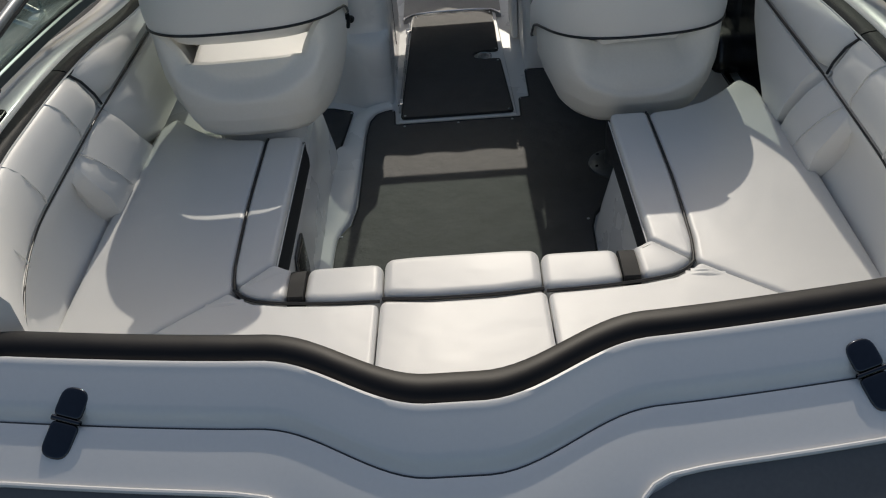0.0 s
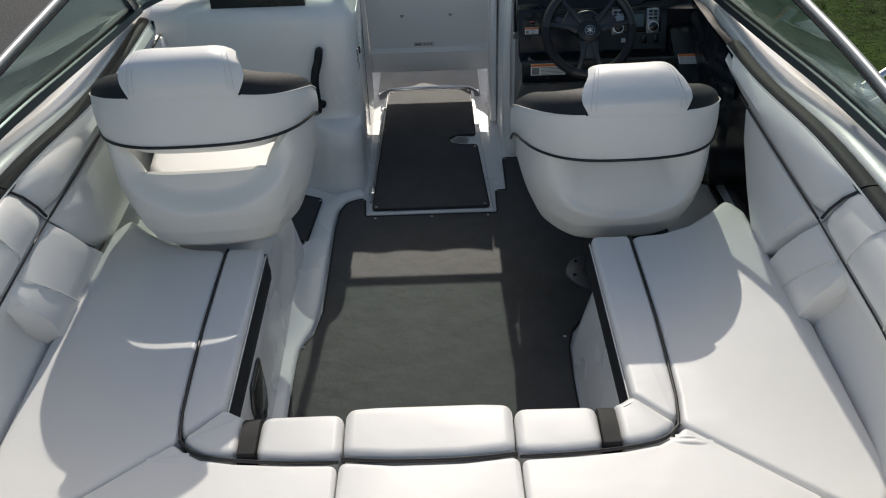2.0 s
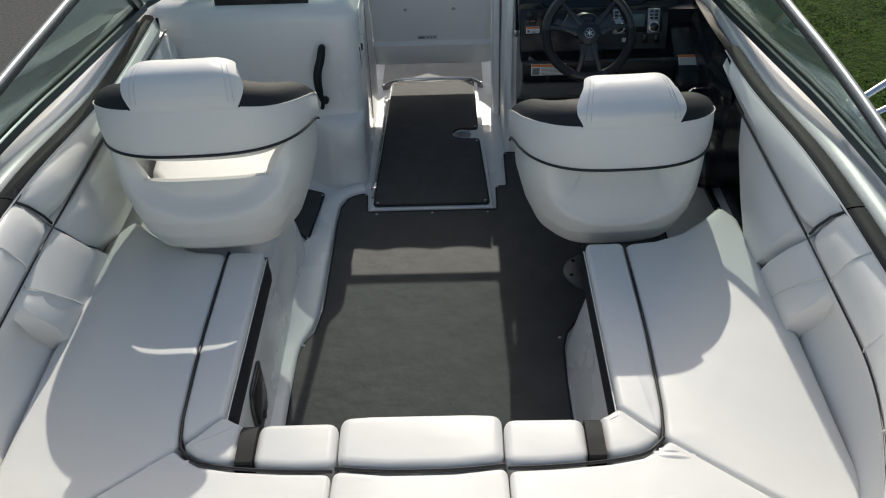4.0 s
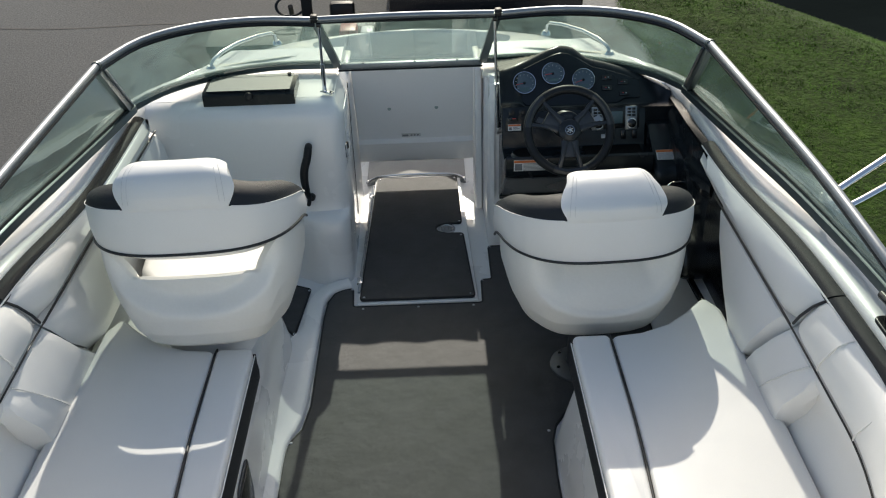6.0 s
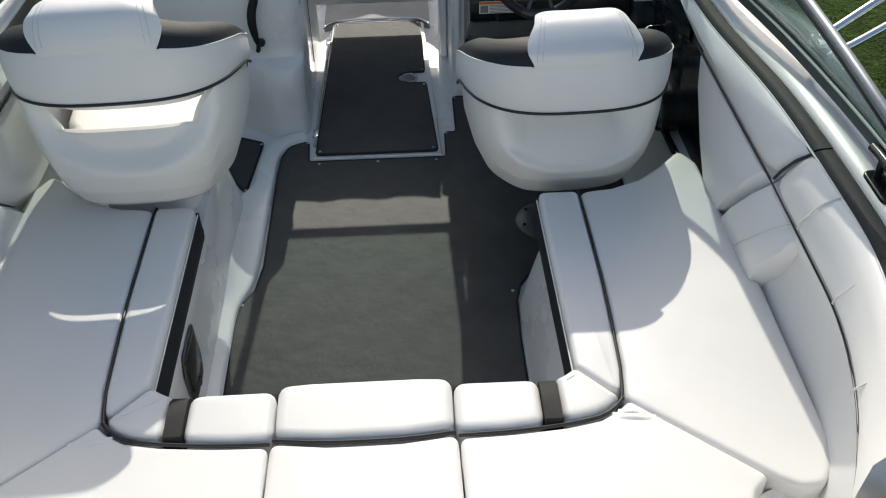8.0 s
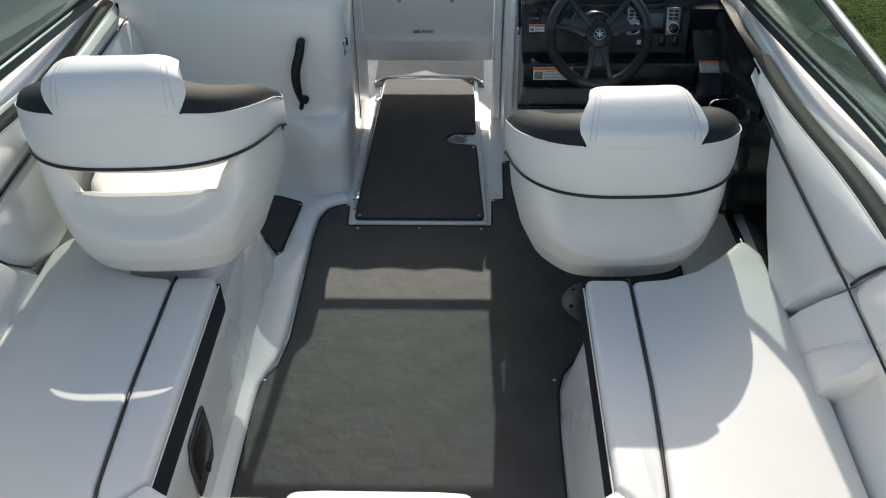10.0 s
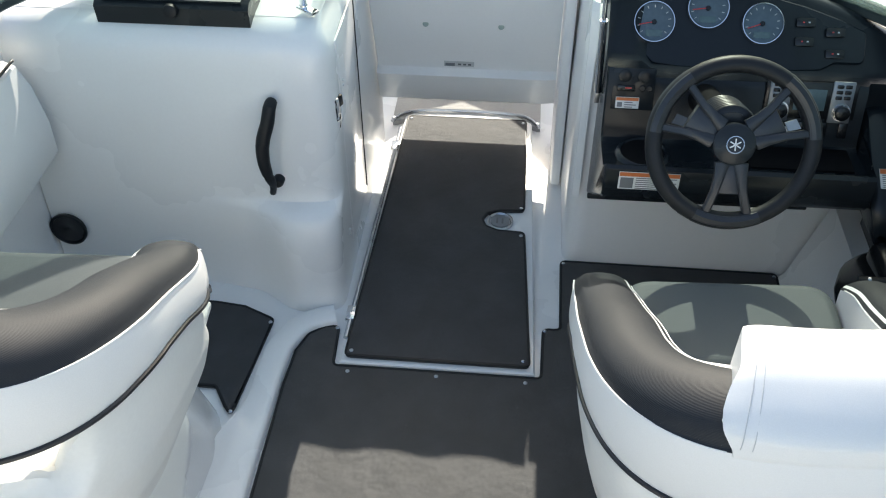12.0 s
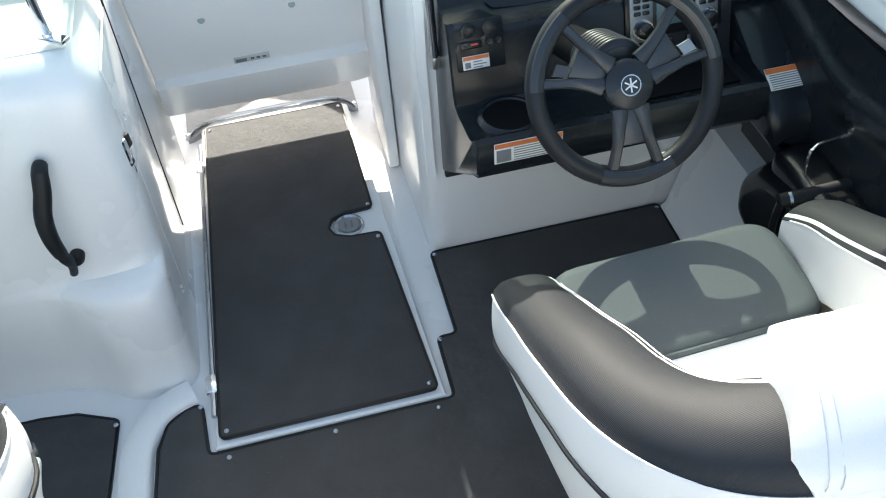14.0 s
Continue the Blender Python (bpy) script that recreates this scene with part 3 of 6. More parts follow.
for x, y in ((-0.225, 0.0), (0.0, 0.002), (0.224, 0.0), (-0.276, 0.145), (0.27, 0.18), (0.32, 0.445), (0.905, 0.44), (-0.43, -0.768), (0.437, -0.755)):
    snap(main, x, y, -0.001)
well = carpet("footwell_carpet", [(-0.452, 0.165), (-0.54, 0.205), (-0.62, 0.215), (-1.05, 0.215), (-1.05, -0.07), (-0.545, -0.075), (-0.485, -0.17)], -0.012, 0.0, DARK_CARPET, "dark snap-in carpet in the passenger footwell")
snap(well, -0.458, 0.15, -0.001), snap(well, -0.488, -0.15, -0.001)

# hatch in the walk-through
hatch = empty("deck_hatch", "carpeted storage hatch with a flush ring latch in the walk-through", "hatch")
part("panel", slab([(-0.250, 0.022), (0.247, 0.022), (0.214, 1.168), (-0.214, 1.168)], -0.012, 0.010, 0.004), GELCOAT, hatch)
hp = [(-0.238, 0.036), (0.233, 0.036), (0.206, 0.548), (0.13, 0.552), (0.094, 0.568), (0.081, 0.598), (0.094, 0.626), (0.13, 0.641), (0.203, 0.645), (0.197, 1.12), (-0.203, 1.12)]
base = fillet(hp, 0.012, 3)
part("carpet_pad", loft([[(*p, 0.010) for p in base], [(*p, 0.017) for p in base], [(*p, 0.021) for p in inset(base, 0.005)]]), DARK_CARPET, hatch, "black bound carpet pad")
part("bound_edge", tube([Vector((*p, 0.018)) for p in inset(base, 0.002)], 0.0045, 6, closed=True), RUBBER, hatch)
latch = part("ring_latch", lathe([(0.0, 0.010), (0.040, 0.010), (0.040, 0.016), (0.036, 0.018), (0.033, 0.016), (0.030, 0.013), (0.0, 0.013)], 28, pose(0.132, 0.598, 0)), STEEL, hatch, "round flush latch")
part("latch_plate", lathe([(0.0, 0.0), (0.028, 0.0), (0.027, 0.004), (0.0, 0.004)], 24, pose(0.132, 0.598, 0.013)), ALU, latch)
for dx in (-0.008, 0.008):
    part("finger_slot", box(0.132 + dx - 0.003, 0.132 + dx + 0.003, 0.586, 0.610, 0.0165, 0.0185, 0.001), INK, latch)
part("hinge", tube([(-0.246, 0.10, 0.014), (-0.222, 1.05, 0.014)], 0.006, 8), STEEL, hatch, "long piano hinge")
for y in (0.16, 0.92):
    part("hinge_knuckle", box(-0.262 + 0.025 * y, -0.238 + 0.025 * y, y, y + 0.05, 0.008, 0.022, 0.003), CHROME, hatch)
for x, y in ((-0.222, 0.052), (0.216, 0.052), (0.196, 0.53), (0.193, 0.655), (0.186, 1.10), (-0.19, 1.10)):
    snap(hatch, x, y, 0.020)
th = empty("threshold_trim", "bent stainless trim bar across the bow threshold", "trim")
part("bar", tube(arc([(-0.256, 1.088, 0.014), (-0.236, 1.122, 0.016), (-0.20, 1.146, 0.017), (-0.15, 1.158, 0.017), (0.0, 1.165, 0.017), (0.14, 1.158, 0.017), (0.19, 1.146, 0.017), (0.222, 1.122, 0.016), (0.240, 1.088, 0.014)], 0.02), 0.0055, 8), STEEL, th)
for x in (-0.252, 0.236):
    part("screw", lathe([(0, 0), (0.008, 0), (0.006, 0.005), (0, 0.006)], 10, pose(x, 1.106, 0.016)), CHROME, th)
bow_carpet = empty("bow_carpet", "pale grey carpet on the bow sole", "carpet")


def sole_front(x):
    return 1.176 - 0.075 * smooth(0.10, 0.25, abs(x + 0.007)) ** 1.4


part("carpet_sheet", loft([[(x, sole_front(x), -0.012), (x, sole_front(x), 0.006), (x, sole_front(x) + 0.005, 0.011), (x, 1.6, 0.011), (x, 1.6, -0.012)] for x in [-0.256 + 0.0125 * i for i in range(41)]]), BOW_SOLE, bow_carpet)

# ---------------------------------------------------------------- consoles
PORT_FACE = [(-0.02, 0.30, 0.205), (0.05, 0.30, 0.215), (0.20, 0.305, 0.228), (0.250, 0.307, 0.240), (0.266, 0.308, 0.248), (0.278, 0.309, 0.258), (0.288, 0.310, 0.285), (0.295, 0.310, 0.303), (0.310, 0.311, 0.310), (0.335, 0.312, 0.313), (0.55, 0.33, 0.330), (0.66, 0.343, 0.343),
             (0.69, 0.348, 0.348), (0.712, 0.357, 0.357), (0.730, 0.371, 0.371), (0.743, 0.390, 0.390), (0.750, 0.413, 0.413), (0.753, 0.44, 0.44)]
secs = []
for z, yo, yi in PORT_FACE:
    top = smooth(0.68, 0.753, z) * 0.035
    secs.append((z, [(-0.82, 1.02), (-1.07, yo), (-0.64, yo), (-0.505, lerp(yo, yi, 0.25)), (-0.40, yi - 0.004), (-0.272 - top, yi + 0.01), (-0.272 - top, 1.02)], [0, 0, 0.14, 0.12, 0.10, 0.11, 0]))
port_console = empty("port_console", "white fibreglass passenger console with a moulded step", "console", kind="structure")
part("moulding", stack(secs), GELCOAT, port_console)
part("side_door", box(-0.276, -0.2705, 0.415, 0.648, 0.07, 0.70, 0.002), GELCOAT, port_console, "flush white locker door")
part("door_gap", box(-0.2735, -0.2695, 0.652, 0.657, 0.08, 0.72, 0), RUBBER, port_console)
top_rows = []
for j in range(9):
    y = 0.425 + (1.06 - 0.425) * j / 8
    top_rows.append([(x, y, lerp(0.7525, table(SHEER, y) + 0.012, smooth(0.62, 0.9, y)) + 0.014 * (1 - ((x + 0.68) / 0.4) ** 2) * smooth(0.425, 0.55, y)) for x in [lerp(-min(1.06, half(y) - 0.004), -0.318, i / 10) for i in range(11)]])
bm = loft(top_rows, closed=False)
part("console_top", bm, GELCOAT, port_console)

handle = empty("grab_handle", "curved black rubber grab handle on the passenger console", "handle")
hpts = arc([(-0.417, 0.318, 0.585), (-0.417, 0.294, 0.583), (-0.423, 0.283, 0.550), (-0.437, 0.270, 0.506), (-0.441, 0.263, 0.461), (-0.437, 0.264, 0.412), (-0.430, 0.276, 0.368)], 0.012)
part("grip", tube(hpts, [0.0085 + 0.0085 * math.sin(math.pi * min(1.0, 0.18 + 0.82 * i / (len(hpts) - 1))) ** 0.6 for i in range(len(hpts))], 12), RUBBER, handle)
part("end_cap", tube([(-0.431, 0.274, 0.374), (-0.434, 0.281, 0.350), (-0.439, 0.288, 0.334)], 0.0085, 10), RUBBER, handle)
part("foot_disc", lathe([(0, 0.0), (0.0145, 0.0), (0.0145, 0.022), (0.011, 0.030), (0, 0.032)], 18, axes((-0.424, 0.316, 0.360), (0, -1, 0.1))), RUBBER, handle)
lock = empty("door_latch", "small chrome cam latch on the locker door", "latch")
lm = axes((-0.290, 0.388, 0.525), (0.90, -0.42, 0.05), (0.42, 0.90, 0))
part("plate", box(-0.012, 0.012, -0.034, 0.040, 0.0, 0.010, 0.004, place=lm), CHROME, lock)
part("lever", box(-0.011, 0.009, -0.026, 0.036, 0.008, 0.022, 0.005, place=lm), CHROME, lock)
part("catch", box(0.006, 0.026, 0.006, 0.036, 0.0, 0.020, 0.004, place=lm), GLOSS_BLACK, lock)
part("tail", box(-0.008, 0.012, -0.056, -0.020, 0.0, 0.014, 0.004, place=lm), GLOSS_BLACK, lock)
for y, z in ((0.44, 0.58), (0.44, 0.565), (0.36, 0.16), (0.36, 0.145)):
    part("screw", lathe([(0, 0), (0.004, 0), (0.003, 0.003), (0, 0.003)], 8, axes((-0.268, y, z), (1, 0, 0), (0, 1, 0))), STEEL, lock)

speaker = empty("speaker", "round black speaker sunk in the passenger bulkhead", "speaker")
sp = axes((-1.026, 0.296, 0.162), (0, -1, 0.05)) @ Matrix.Diagonal((0.72, 0.72, 1, 1))
part("rim", lathe([(0.066, -0.005), (0.070, 0.0), (0.070, 0.006), (0.062, 0.008), (0.058, 0.002), (0.058, -0.005)], 28, sp), RUBBER, speaker)
part("cone", lathe([(0.0, -0.004), (0.02, 0.002), (0.058, 0.004), (0.058, -0.004)], 24, sp), GLOSS_BLACK, speaker)

glove = empty("glove_box", "black hinged storage box with a knob on the console top", "storage box")
part("body", loft([[(x, 0.385, 0.742), (x, 0.383, 0.785), (x, 0.398, 0.797), (x, 0.545, 0.802), (x, 0.555, 0.79), (x, 0.555, 0.74)] for x in (-0.825, -0.815, -0.47, -0.46)]), DASH_BLACK, glove)
part("lid", loft([[(x, 0.394, 0.797), (x, 0.390, 0.804), (x, 0.560, 0.806), (x, 0.562, 0.799)] for x in (-0.808, -0.477)]), LID_BLACK, glove, "glossy smoked black lid")
part("lid_seam", box(-0.805, -0.48, 0.532, 0.535, 0.800, 0.8062, 0), GLOSS_BLACK, glove)
part("knob", lathe([(0.0, 0.0), (0.016, 0.0), (0.018, 0.006), (0.016, 0.016), (0.012, 0.018), (0, 0.018)], 16, axes((-0.64, 0.385, 0.780), (0, -1, 0.2))), RUBBER, glove)
for x in (-0.79, -0.495):
    part("hinge_pin", lathe([(0, 0), (0.008, 0), (0.008, 0.01), (0, 0.01)], 10, pose(x, 0.548, 0.803)), RUBBER, glove)

# starboard console
sc = empty("starboard_console", "white fibreglass helm console body", "console", kind="structure")
part("moulding", stack([
    (-0.02, [(0.315, 1.02), (0.315, 0.462), (1.08, 0.462), (0.82, 1.02)], [0, 0.04, 0.02, 0]),
    (0.05, [(0.312, 1.02), (0.312, 0.455), (1.08, 0.455), (0.82, 1.02)], [0, 0.05, 0.02, 0]),
    (0.30, [(0.312, 1.02), (0.312, 0.450), (1.08, 0.450), (0.82, 1.02)], [0, 0.05, 0.02, 0]),
    (0.66, [(0.318, 1.02), (0.318, 0.440), (1.08, 0.440), (0.82, 1.02)], [0, 0.05, 0.02, 0]),
    (0.74, [(0.325, 1.02), (0.325, 0.470), (1.06, 0.470), (0.82, 1.02)], [0, 0.05, 0.02, 0]),
    (0.752, [(0.335, 1.02), (0.335, 0.50), (1.05, 0.50), (0.82, 1.02)], [0, 0.05, 0.02, 0]),
]), GELCOAT, sc)
top_rows = []
for j in range(7):
    y = 0.56 + (1.06 - 0.56) * j / 6
    top_rows.append([(x, y, table(SHEER, y) + 0.014 + 0.012 * (1 - ((x - 0.68) / 0.4) ** 2)) for x in [lerp(0.30, min(1.06, half(y) - 0.004), i / 8) for i in range(9)]])
part("console_top", loft(top_rows, closed=False), GELCOAT, sc)

# gate under the centre pane
gate = empty("bow_gate", "white moulded bow walk-through gate, shut", "gate")


def gate_y(z):
    return lerp(0.975, 0.80, (z - 0.19) / 0.55)


loops = []
for x in [-0.268, -0.262] + [-0.24 + 0.04 * i for i in range(13)] + [0.270, 0.276]:
    e = 0.006 if abs(x) > 0.265 else 0.0
    # made-up wave in the hidden top edge, to ripple its shadow on the carpet
    loops.append([(x, gate_y(z) + dy + e * (1 if dy < 0.02 else -1), z) for z, dy in ((0.19, 0.045), (0.185, 0.02), (0.20, -0.022), (0.215, -0.030), (0.31, -0.028), (0.325, 0.0), (0.34, 0.002), (0.712, 0.0), (0.730, 0.008), (0.740 + 0.006 * math.sin(x * 31), 0.022), (0.738, 0.045), (0.70, 0.05))])
part("panel", loft(loops), GELCOAT, gate)
# unseen slab added to bound the sunlit strip on the sole below the gate
part("hidden_sun_block", box(-0.216, 0.216, 0.985, 1.225, 0.192, 0.225, 0.006), GELCOAT, gate)
for x in (-0.11, 0.106):
    part("plug", lathe([(0, 0), (0.009, 0), (0.008, 0.003), (0, 0.0035)], 12, axes((x, gate_y(0.50) + 0.001, 0.50), (0, -1, 0.3))), PLUG_GREEN, gate)
part("maker_plate", box(-0.062, 0.028, gate_y(0.345) - 0.002, gate_y(0.345) + 0.004, 0.336, 0.354, 0.001), PLATE, gate)
part("print_bar", box(-0.058, -0.030, gate_y(0.345) - 0.0035, gate_y(0.345) - 0.001, 0.339, 0.348, 0), INK, gate)
for i in range(3):
    part("print_bar", box(-0.020 + 0.015 * i, -0.011 + 0.015 * i, gate_y(0.345) - 0.0035, gate_y(0.345) - 0.001, 0.342, 0.347, 0), PANEL_RUBBER, gate)
for s, x in ((-1, -0.276), (1, 0.279)):
    jamb = tagged(part("gate_jamb", box(min(x, x + s * 0.03), max(x, x + s * 0.03), 0.80, 1.04, 0.0, 0.73, 0.008), GELCOAT), "white moulded gate jamb at the walk-through", "trim", kind="structure")

# ---------------------------------------------------------------- helm
DASH_TOP = [(0.335, 0.815), (0.38, 0.826), (0.48, 0.850), (0.56, 0.882), (0.61, 0.893), (0.66, 0.886), (0.72, 0.846), (0.79, 0.832), (0.865, 0.812), (0.98, 0.770), (1.05, 0.738)]
DASH_BACK = [(0.335, 0.775), (0.60, 0.735), (0.84, 0.59), (0.95, 0.475), (1.05, 0.33)]
dash = empty("dashboard", "black moulded helm dashboard with gauges and switches", "dashboard")
loops = []
xs = [0.360, 0.364] + [0.385 + 0.0253 * i for i in range(22)] + [0.930, 0.936, 0.945, 0.97, 1.0, 1.03, 1.046, 1.05]
for x in xs:
    zt = table(DASH_TOP, x)
    e = 0.005 if x in (xs[0], xs[-1]) else 0.0
    lo = min(0.700 + 0.022 * (1 - smooth(0.425, 0.46, x)), zt - 0.035)
    gy = 0.372
    loops.append([(x, y, z) for y, z in (
        (0.52, 0.262), (0.448 + e, 0.258 + e), (0.432 + e, 0.270), (0.30 + e, 0.375), (0.155 + e, 0.488), (0.130 + e, 0.503), (0.118 + e, 0.525), (0.117 + e, 0.575), (0.121 + e, 0.588 - e), (0.130 + e, 0.593 - e), (0.140, 0.588 - e), (0.152, 0.574),
        (0.168, 0.565), (0.262, 0.556), (0.278 + e, 0.562), (0.286 + e, 0.58), (0.312 + e, lo - 0.018), (0.322 + e, lo - 0.004), (0.352 + e, lo - 0.002), (gy + e, lo + 0.006),
        (gy + e + (zt - lo) * 0.62, lo + (zt - lo) * 0.90), (gy + e + (zt - lo) * 0.72 + 0.004, zt - 0.003), (gy + (zt - lo) * 0.72 + 0.022, zt), (max(table(DASH_BACK, x), gy + (zt - lo) * 0.72 + 0.03), min(zt - 0.004, 0.778)), (max(table(DASH_BACK, x), gy + (zt - lo) * 0.72 + 0.03) + 0.005, 0.62))])
# beyond the tray's end the face steps back
loops = [[(x, y if x < 0.935 or y > 0.335 else 0.335 + 0.02 * (y - 0.335), z) for x, y, z in lp] for lp in loops]
part("moulding", loft(loops), DASH_BLACK, dash)
# raised surround at the console edge
part("edge_flange", loft([[(0.322, y, z), (0.340, y - 0.010, z), (0.340, y + 0.01, z), (0.322, y + 0.01, z)] for y, z in ((0.446, 0.250), (0.446, 0.55), (0.43, 0.70), (0.47, 0.80))]), GELCOAT, dash, "white moulded lip")
part("lower_flange", box(0.362, 0.93, 0.437, 0.451, 0.246, 0.262, 0.004), DASH_GREY, dash)
part("kick_panel", loft([[(x, 0.428, 0.271), (x, 0.296, 0.376), (x, 0.160, 0.483), (x, 0.166, 0.492), (x, 0.302, 0.385), (x, 0.434, 0.28)] for x in (0.372, 0.925)]), DASH_GREY, dash, "satin charcoal knee panel")
PANEL_N = Vector((0, -0.8, 0.6))


def on_panel(x, z):
    return Vector((x, 0.372 + (z - 0.706) * 0.70, z))


plate_m = axes(on_panel(0.0, 0.706), PANEL_N)
outline = [(x, (z - 0.706) / 0.8) for x, z in [(0.374, 0.728), (0.430, 0.727), (0.462, 0.703), (0.52, 0.698), (0.76, 0.698), (0.83, 0.702), (0.862, 0.716), (0.925, 0.716), (0.925, 0.772)] + [(x, table(DASH_TOP, x) - 0.019) for x in (0.865, 0.79, 0.735, 0.68, 0.64, 0.61, 0.575, 0.53, 0.47, 0.42, 0.374)]]
part("gauge_panel", slab([tuple(p) for p in fillet(outline, 0.012, 3)], -0.004, 0.006, 0.003, place=plate_m), DASH_BLACK, dash, "raised black gauge panel")
gauges = [(0.459, 0.777, 0.0465), (0.575, 0.805, 0.0465), (0.696, 0.781, 0.0465)]
for n, (x, z, r) in enumerate(gauges):
    m = axes(on_panel(x, z) + PANEL_N * 0.006, PANEL_N)
    g = part("gauge", lathe([(r * 0.89, 0.0), (r, 0.0), (r * 1.0, 0.006), (r * 0.97, 0.011), (r * 0.93, 0.011), (r * 0.90, 0.004)], 36, m), CHROME, dash, "chrome-rimmed gauge with a blue-grey dial")
    part("dial", lathe([(0, 0.001), (r * 0.92, 0.001), (r * 0.92, 0.003), (0, 0.003)], 30, m), DIAL, g)
    part("hub", lathe([(0, 0.003), (0.006, 0.003), (0.005, 0.007), (0, 0.007)], 12, m), GLOSS_BLACK, g)
    part("needle", box(-0.034, 0.004, -0.001, 0.001, 0.0045, 0.006, 0, place=m @ pose(0, 0, 0, 0, 0, (12, 8, 20)[n])), NEEDLE, g)
    for k in range(11):
        a = radians(-40 + 26 * k)
        part("tick", box(r * 0.68, r * 0.80, -0.0008, 0.0008, 0.003, 0.0042, 0, place=m @ pose(0, 0, 0, 0, 0, math.degrees(a))), PLATE, g)
    part("readout", box(-0.018, 0.018, -0.032, -0.018, 0.003, 0.0042, 0, place=m), LCD, g)
# rocker switches to the right of the gauges
for x, z in ((0.790, 0.786), (0.790, 0.752), (0.855, 0.770), (0.858, 0.732)):
    m = axes(on_panel(x, z) + PANEL_N * 0.0055, PANEL_N)
    sw = part("rocker_switch", box(-0.021, 0.021, -0.010, 0.010, 0.0, 0.007, 0.003, place=m), GLOSS_BLACK, dash)
    for dx in (-0.008, 0.004):
        part("switch_mark", box(dx, dx + 0.004, -0.0014, 0.0014, 0.0065, 0.0078, 0, place=m), NEEDLE if dx < 0 else PAPER, sw)
# outlet cluster at the left
FACE_N = Vector((0, -0.96, 0.28))


def on_face(x, z):
    return Vector((x, 0.286 + (z - 0.58) * 0.25, z))


m = axes(on_face(0.420, 0.676), FACE_N)
cluster = part("outlet_plate", box(-0.046, 0.048, -0.052, 0.044, -0.004, 0.004, 0.003, place=m), DASH_BLACK, dash)
for dx, dy, r in ((-0.020, 0.027, 0.014), (0.022, 0.027, 0.014), (0.020, 0.0, 0.007), (0.036, 0.0, 0.007)):
    part("outlet_cap", lathe([(0, 0.004), (r, 0.004), (r, 0.008), (r * 0.8, 0.009), (0, 0.0085)], 18, m @ pose(dx, dy, 0)), DASH_BLACK, cluster)
part("kill_switch", box(-0.036, 0.004, -0.008, 0.006, 0.004, 0.010, 0.002, place=m), GLOSS_BLACK, cluster)
part("kill_mark", box(-0.018, -0.004, -0.001, 0.002, 0.0098, 0.0108, 0, place=m), NEEDLE, cluster)


def sticker(name, m, w, h, head, figure=True, rows=4):
    """A safety label: white with an orange head and grey bars for its small print."""
    st = empty(name, "white safety label with an orange heading and small print", "label", group="warning labels")
    part("paper", box(0, w, 0, h, 0, 0.0012, 0.0004, place=m), PAPER, st)
    part("heading", box(0.001, w - 0.001, h - head, h - 0.001, 0.0010, 0.0018, 0, place=m), ORANGE, st)
    left = h - head if figure else 0.003
    if figure:
        part("pictogram", box(0.004, left - 0.003, 0.003, h - head - 0.004, 0.0010, 0.0017, 0.0003, place=m), INK, st)
    for k in range(rows):
        y = (h - head) * (k + 0.6) / (rows + 0.4)
        part("print_bar", box(left + 0.002, w - (0.006 if k % 2 else 0.014), y - 0.0010, y + 0.0010, 0.0010, 0.0017, 0, place=m), INK, st)
    return st


sticker("helm_label", axes((0.392, 0.1165, 0.540), (0, -1, 0.0), (1, 0, 0)), 0.130, 0.046, 0.011, True, 6)
sticker("outlet_label", m @ pose(-0.036, -0.048, 0.0042), 0.052, 0.026, 0.008, True, 3)
# radio
m = axes(on_face(0.808, 0.657), FACE_N)
radio = empty("marine_radio", "black marine stereo with silver key pads and two knobs", "radio")
part("body", box(-0.100, 0.100, -0.034, 0.050, -0.01, 0.006, 0.004, place=m), GLOSS_BLACK, radio)
part("display", box(-0.036, 0.032, -0.014, 0.034, 0.005, 0.008, 0.001, place=m), LCD, radio)
for x0 in (-0.092, 0.042):
    kp = part("key_pad", box(x0, x0 + 0.048, -0.040, 0.054, 0.004, 0.010, 0.003, place=m), ALU, radio, "silver key pad")
    part("knob", lathe([(0, 0.010), (0.017, 0.010), (0.016, 0.024), (0.013, 0.026), (0, 0.026)], 22, m @ pose(x0 + 0.026, -0.014, 0)), GLOSS_BLACK, kp)
    part("knob_ring", lathe([(0.017, 0.0095), (0.0205, 0.0095), (0.0205, 0.012), (0.017, 0.012)], 22, m @ pose(x0 + 0.026, -0.014, 0)), CHROME, kp)
    for k in range(3):
        for dx in (0.008, 0.026):
            part("key", box(x0 + dx, x0 + dx + 0.014, 0.014 + 0.0125 * k, 0.022 + 0.0125 * k, 0.0095, 0.0125, 0.002, place=m), GLOSS_BLACK, kp)
# switches below the radio and the open tray
for i in range(3):
    m2 = axes(on_face(0.80 + 0.045 * i, 0.600), FACE_N)
    sw = part("rocker_switch", box(-0.010, 0.010, -0.018, 0.018, 0, 0.008, 0.003, place=m2), GLOSS_BLACK, dash)
part("switch_label", box(-0.008, 0.008, -0.008, 0.008, 0.0, 0.002, 0, place=axes(on_face(0.765, 0.595), FACE_N)), PAPER, dash)
cup = part("cup_holder", lathe([(0.046, 0.0), (0.048, 0.006), (0.051, 0.009), (0.057, 0.007), (0.062, 0.0)], 30, pose(0.45, 0.215, 0.563)), DASH_BLACK, dash, "round black drink holder")
# flat disc at rim level, painted near-black for the shade of a deep hole
part("cup_hole_disc", lathe([(0, 0), (0.048, 0), (0.048, 0.005), (0, 0.004)], 24, pose(0.45, 0.215, 0.5635)), CAVITY, cup)
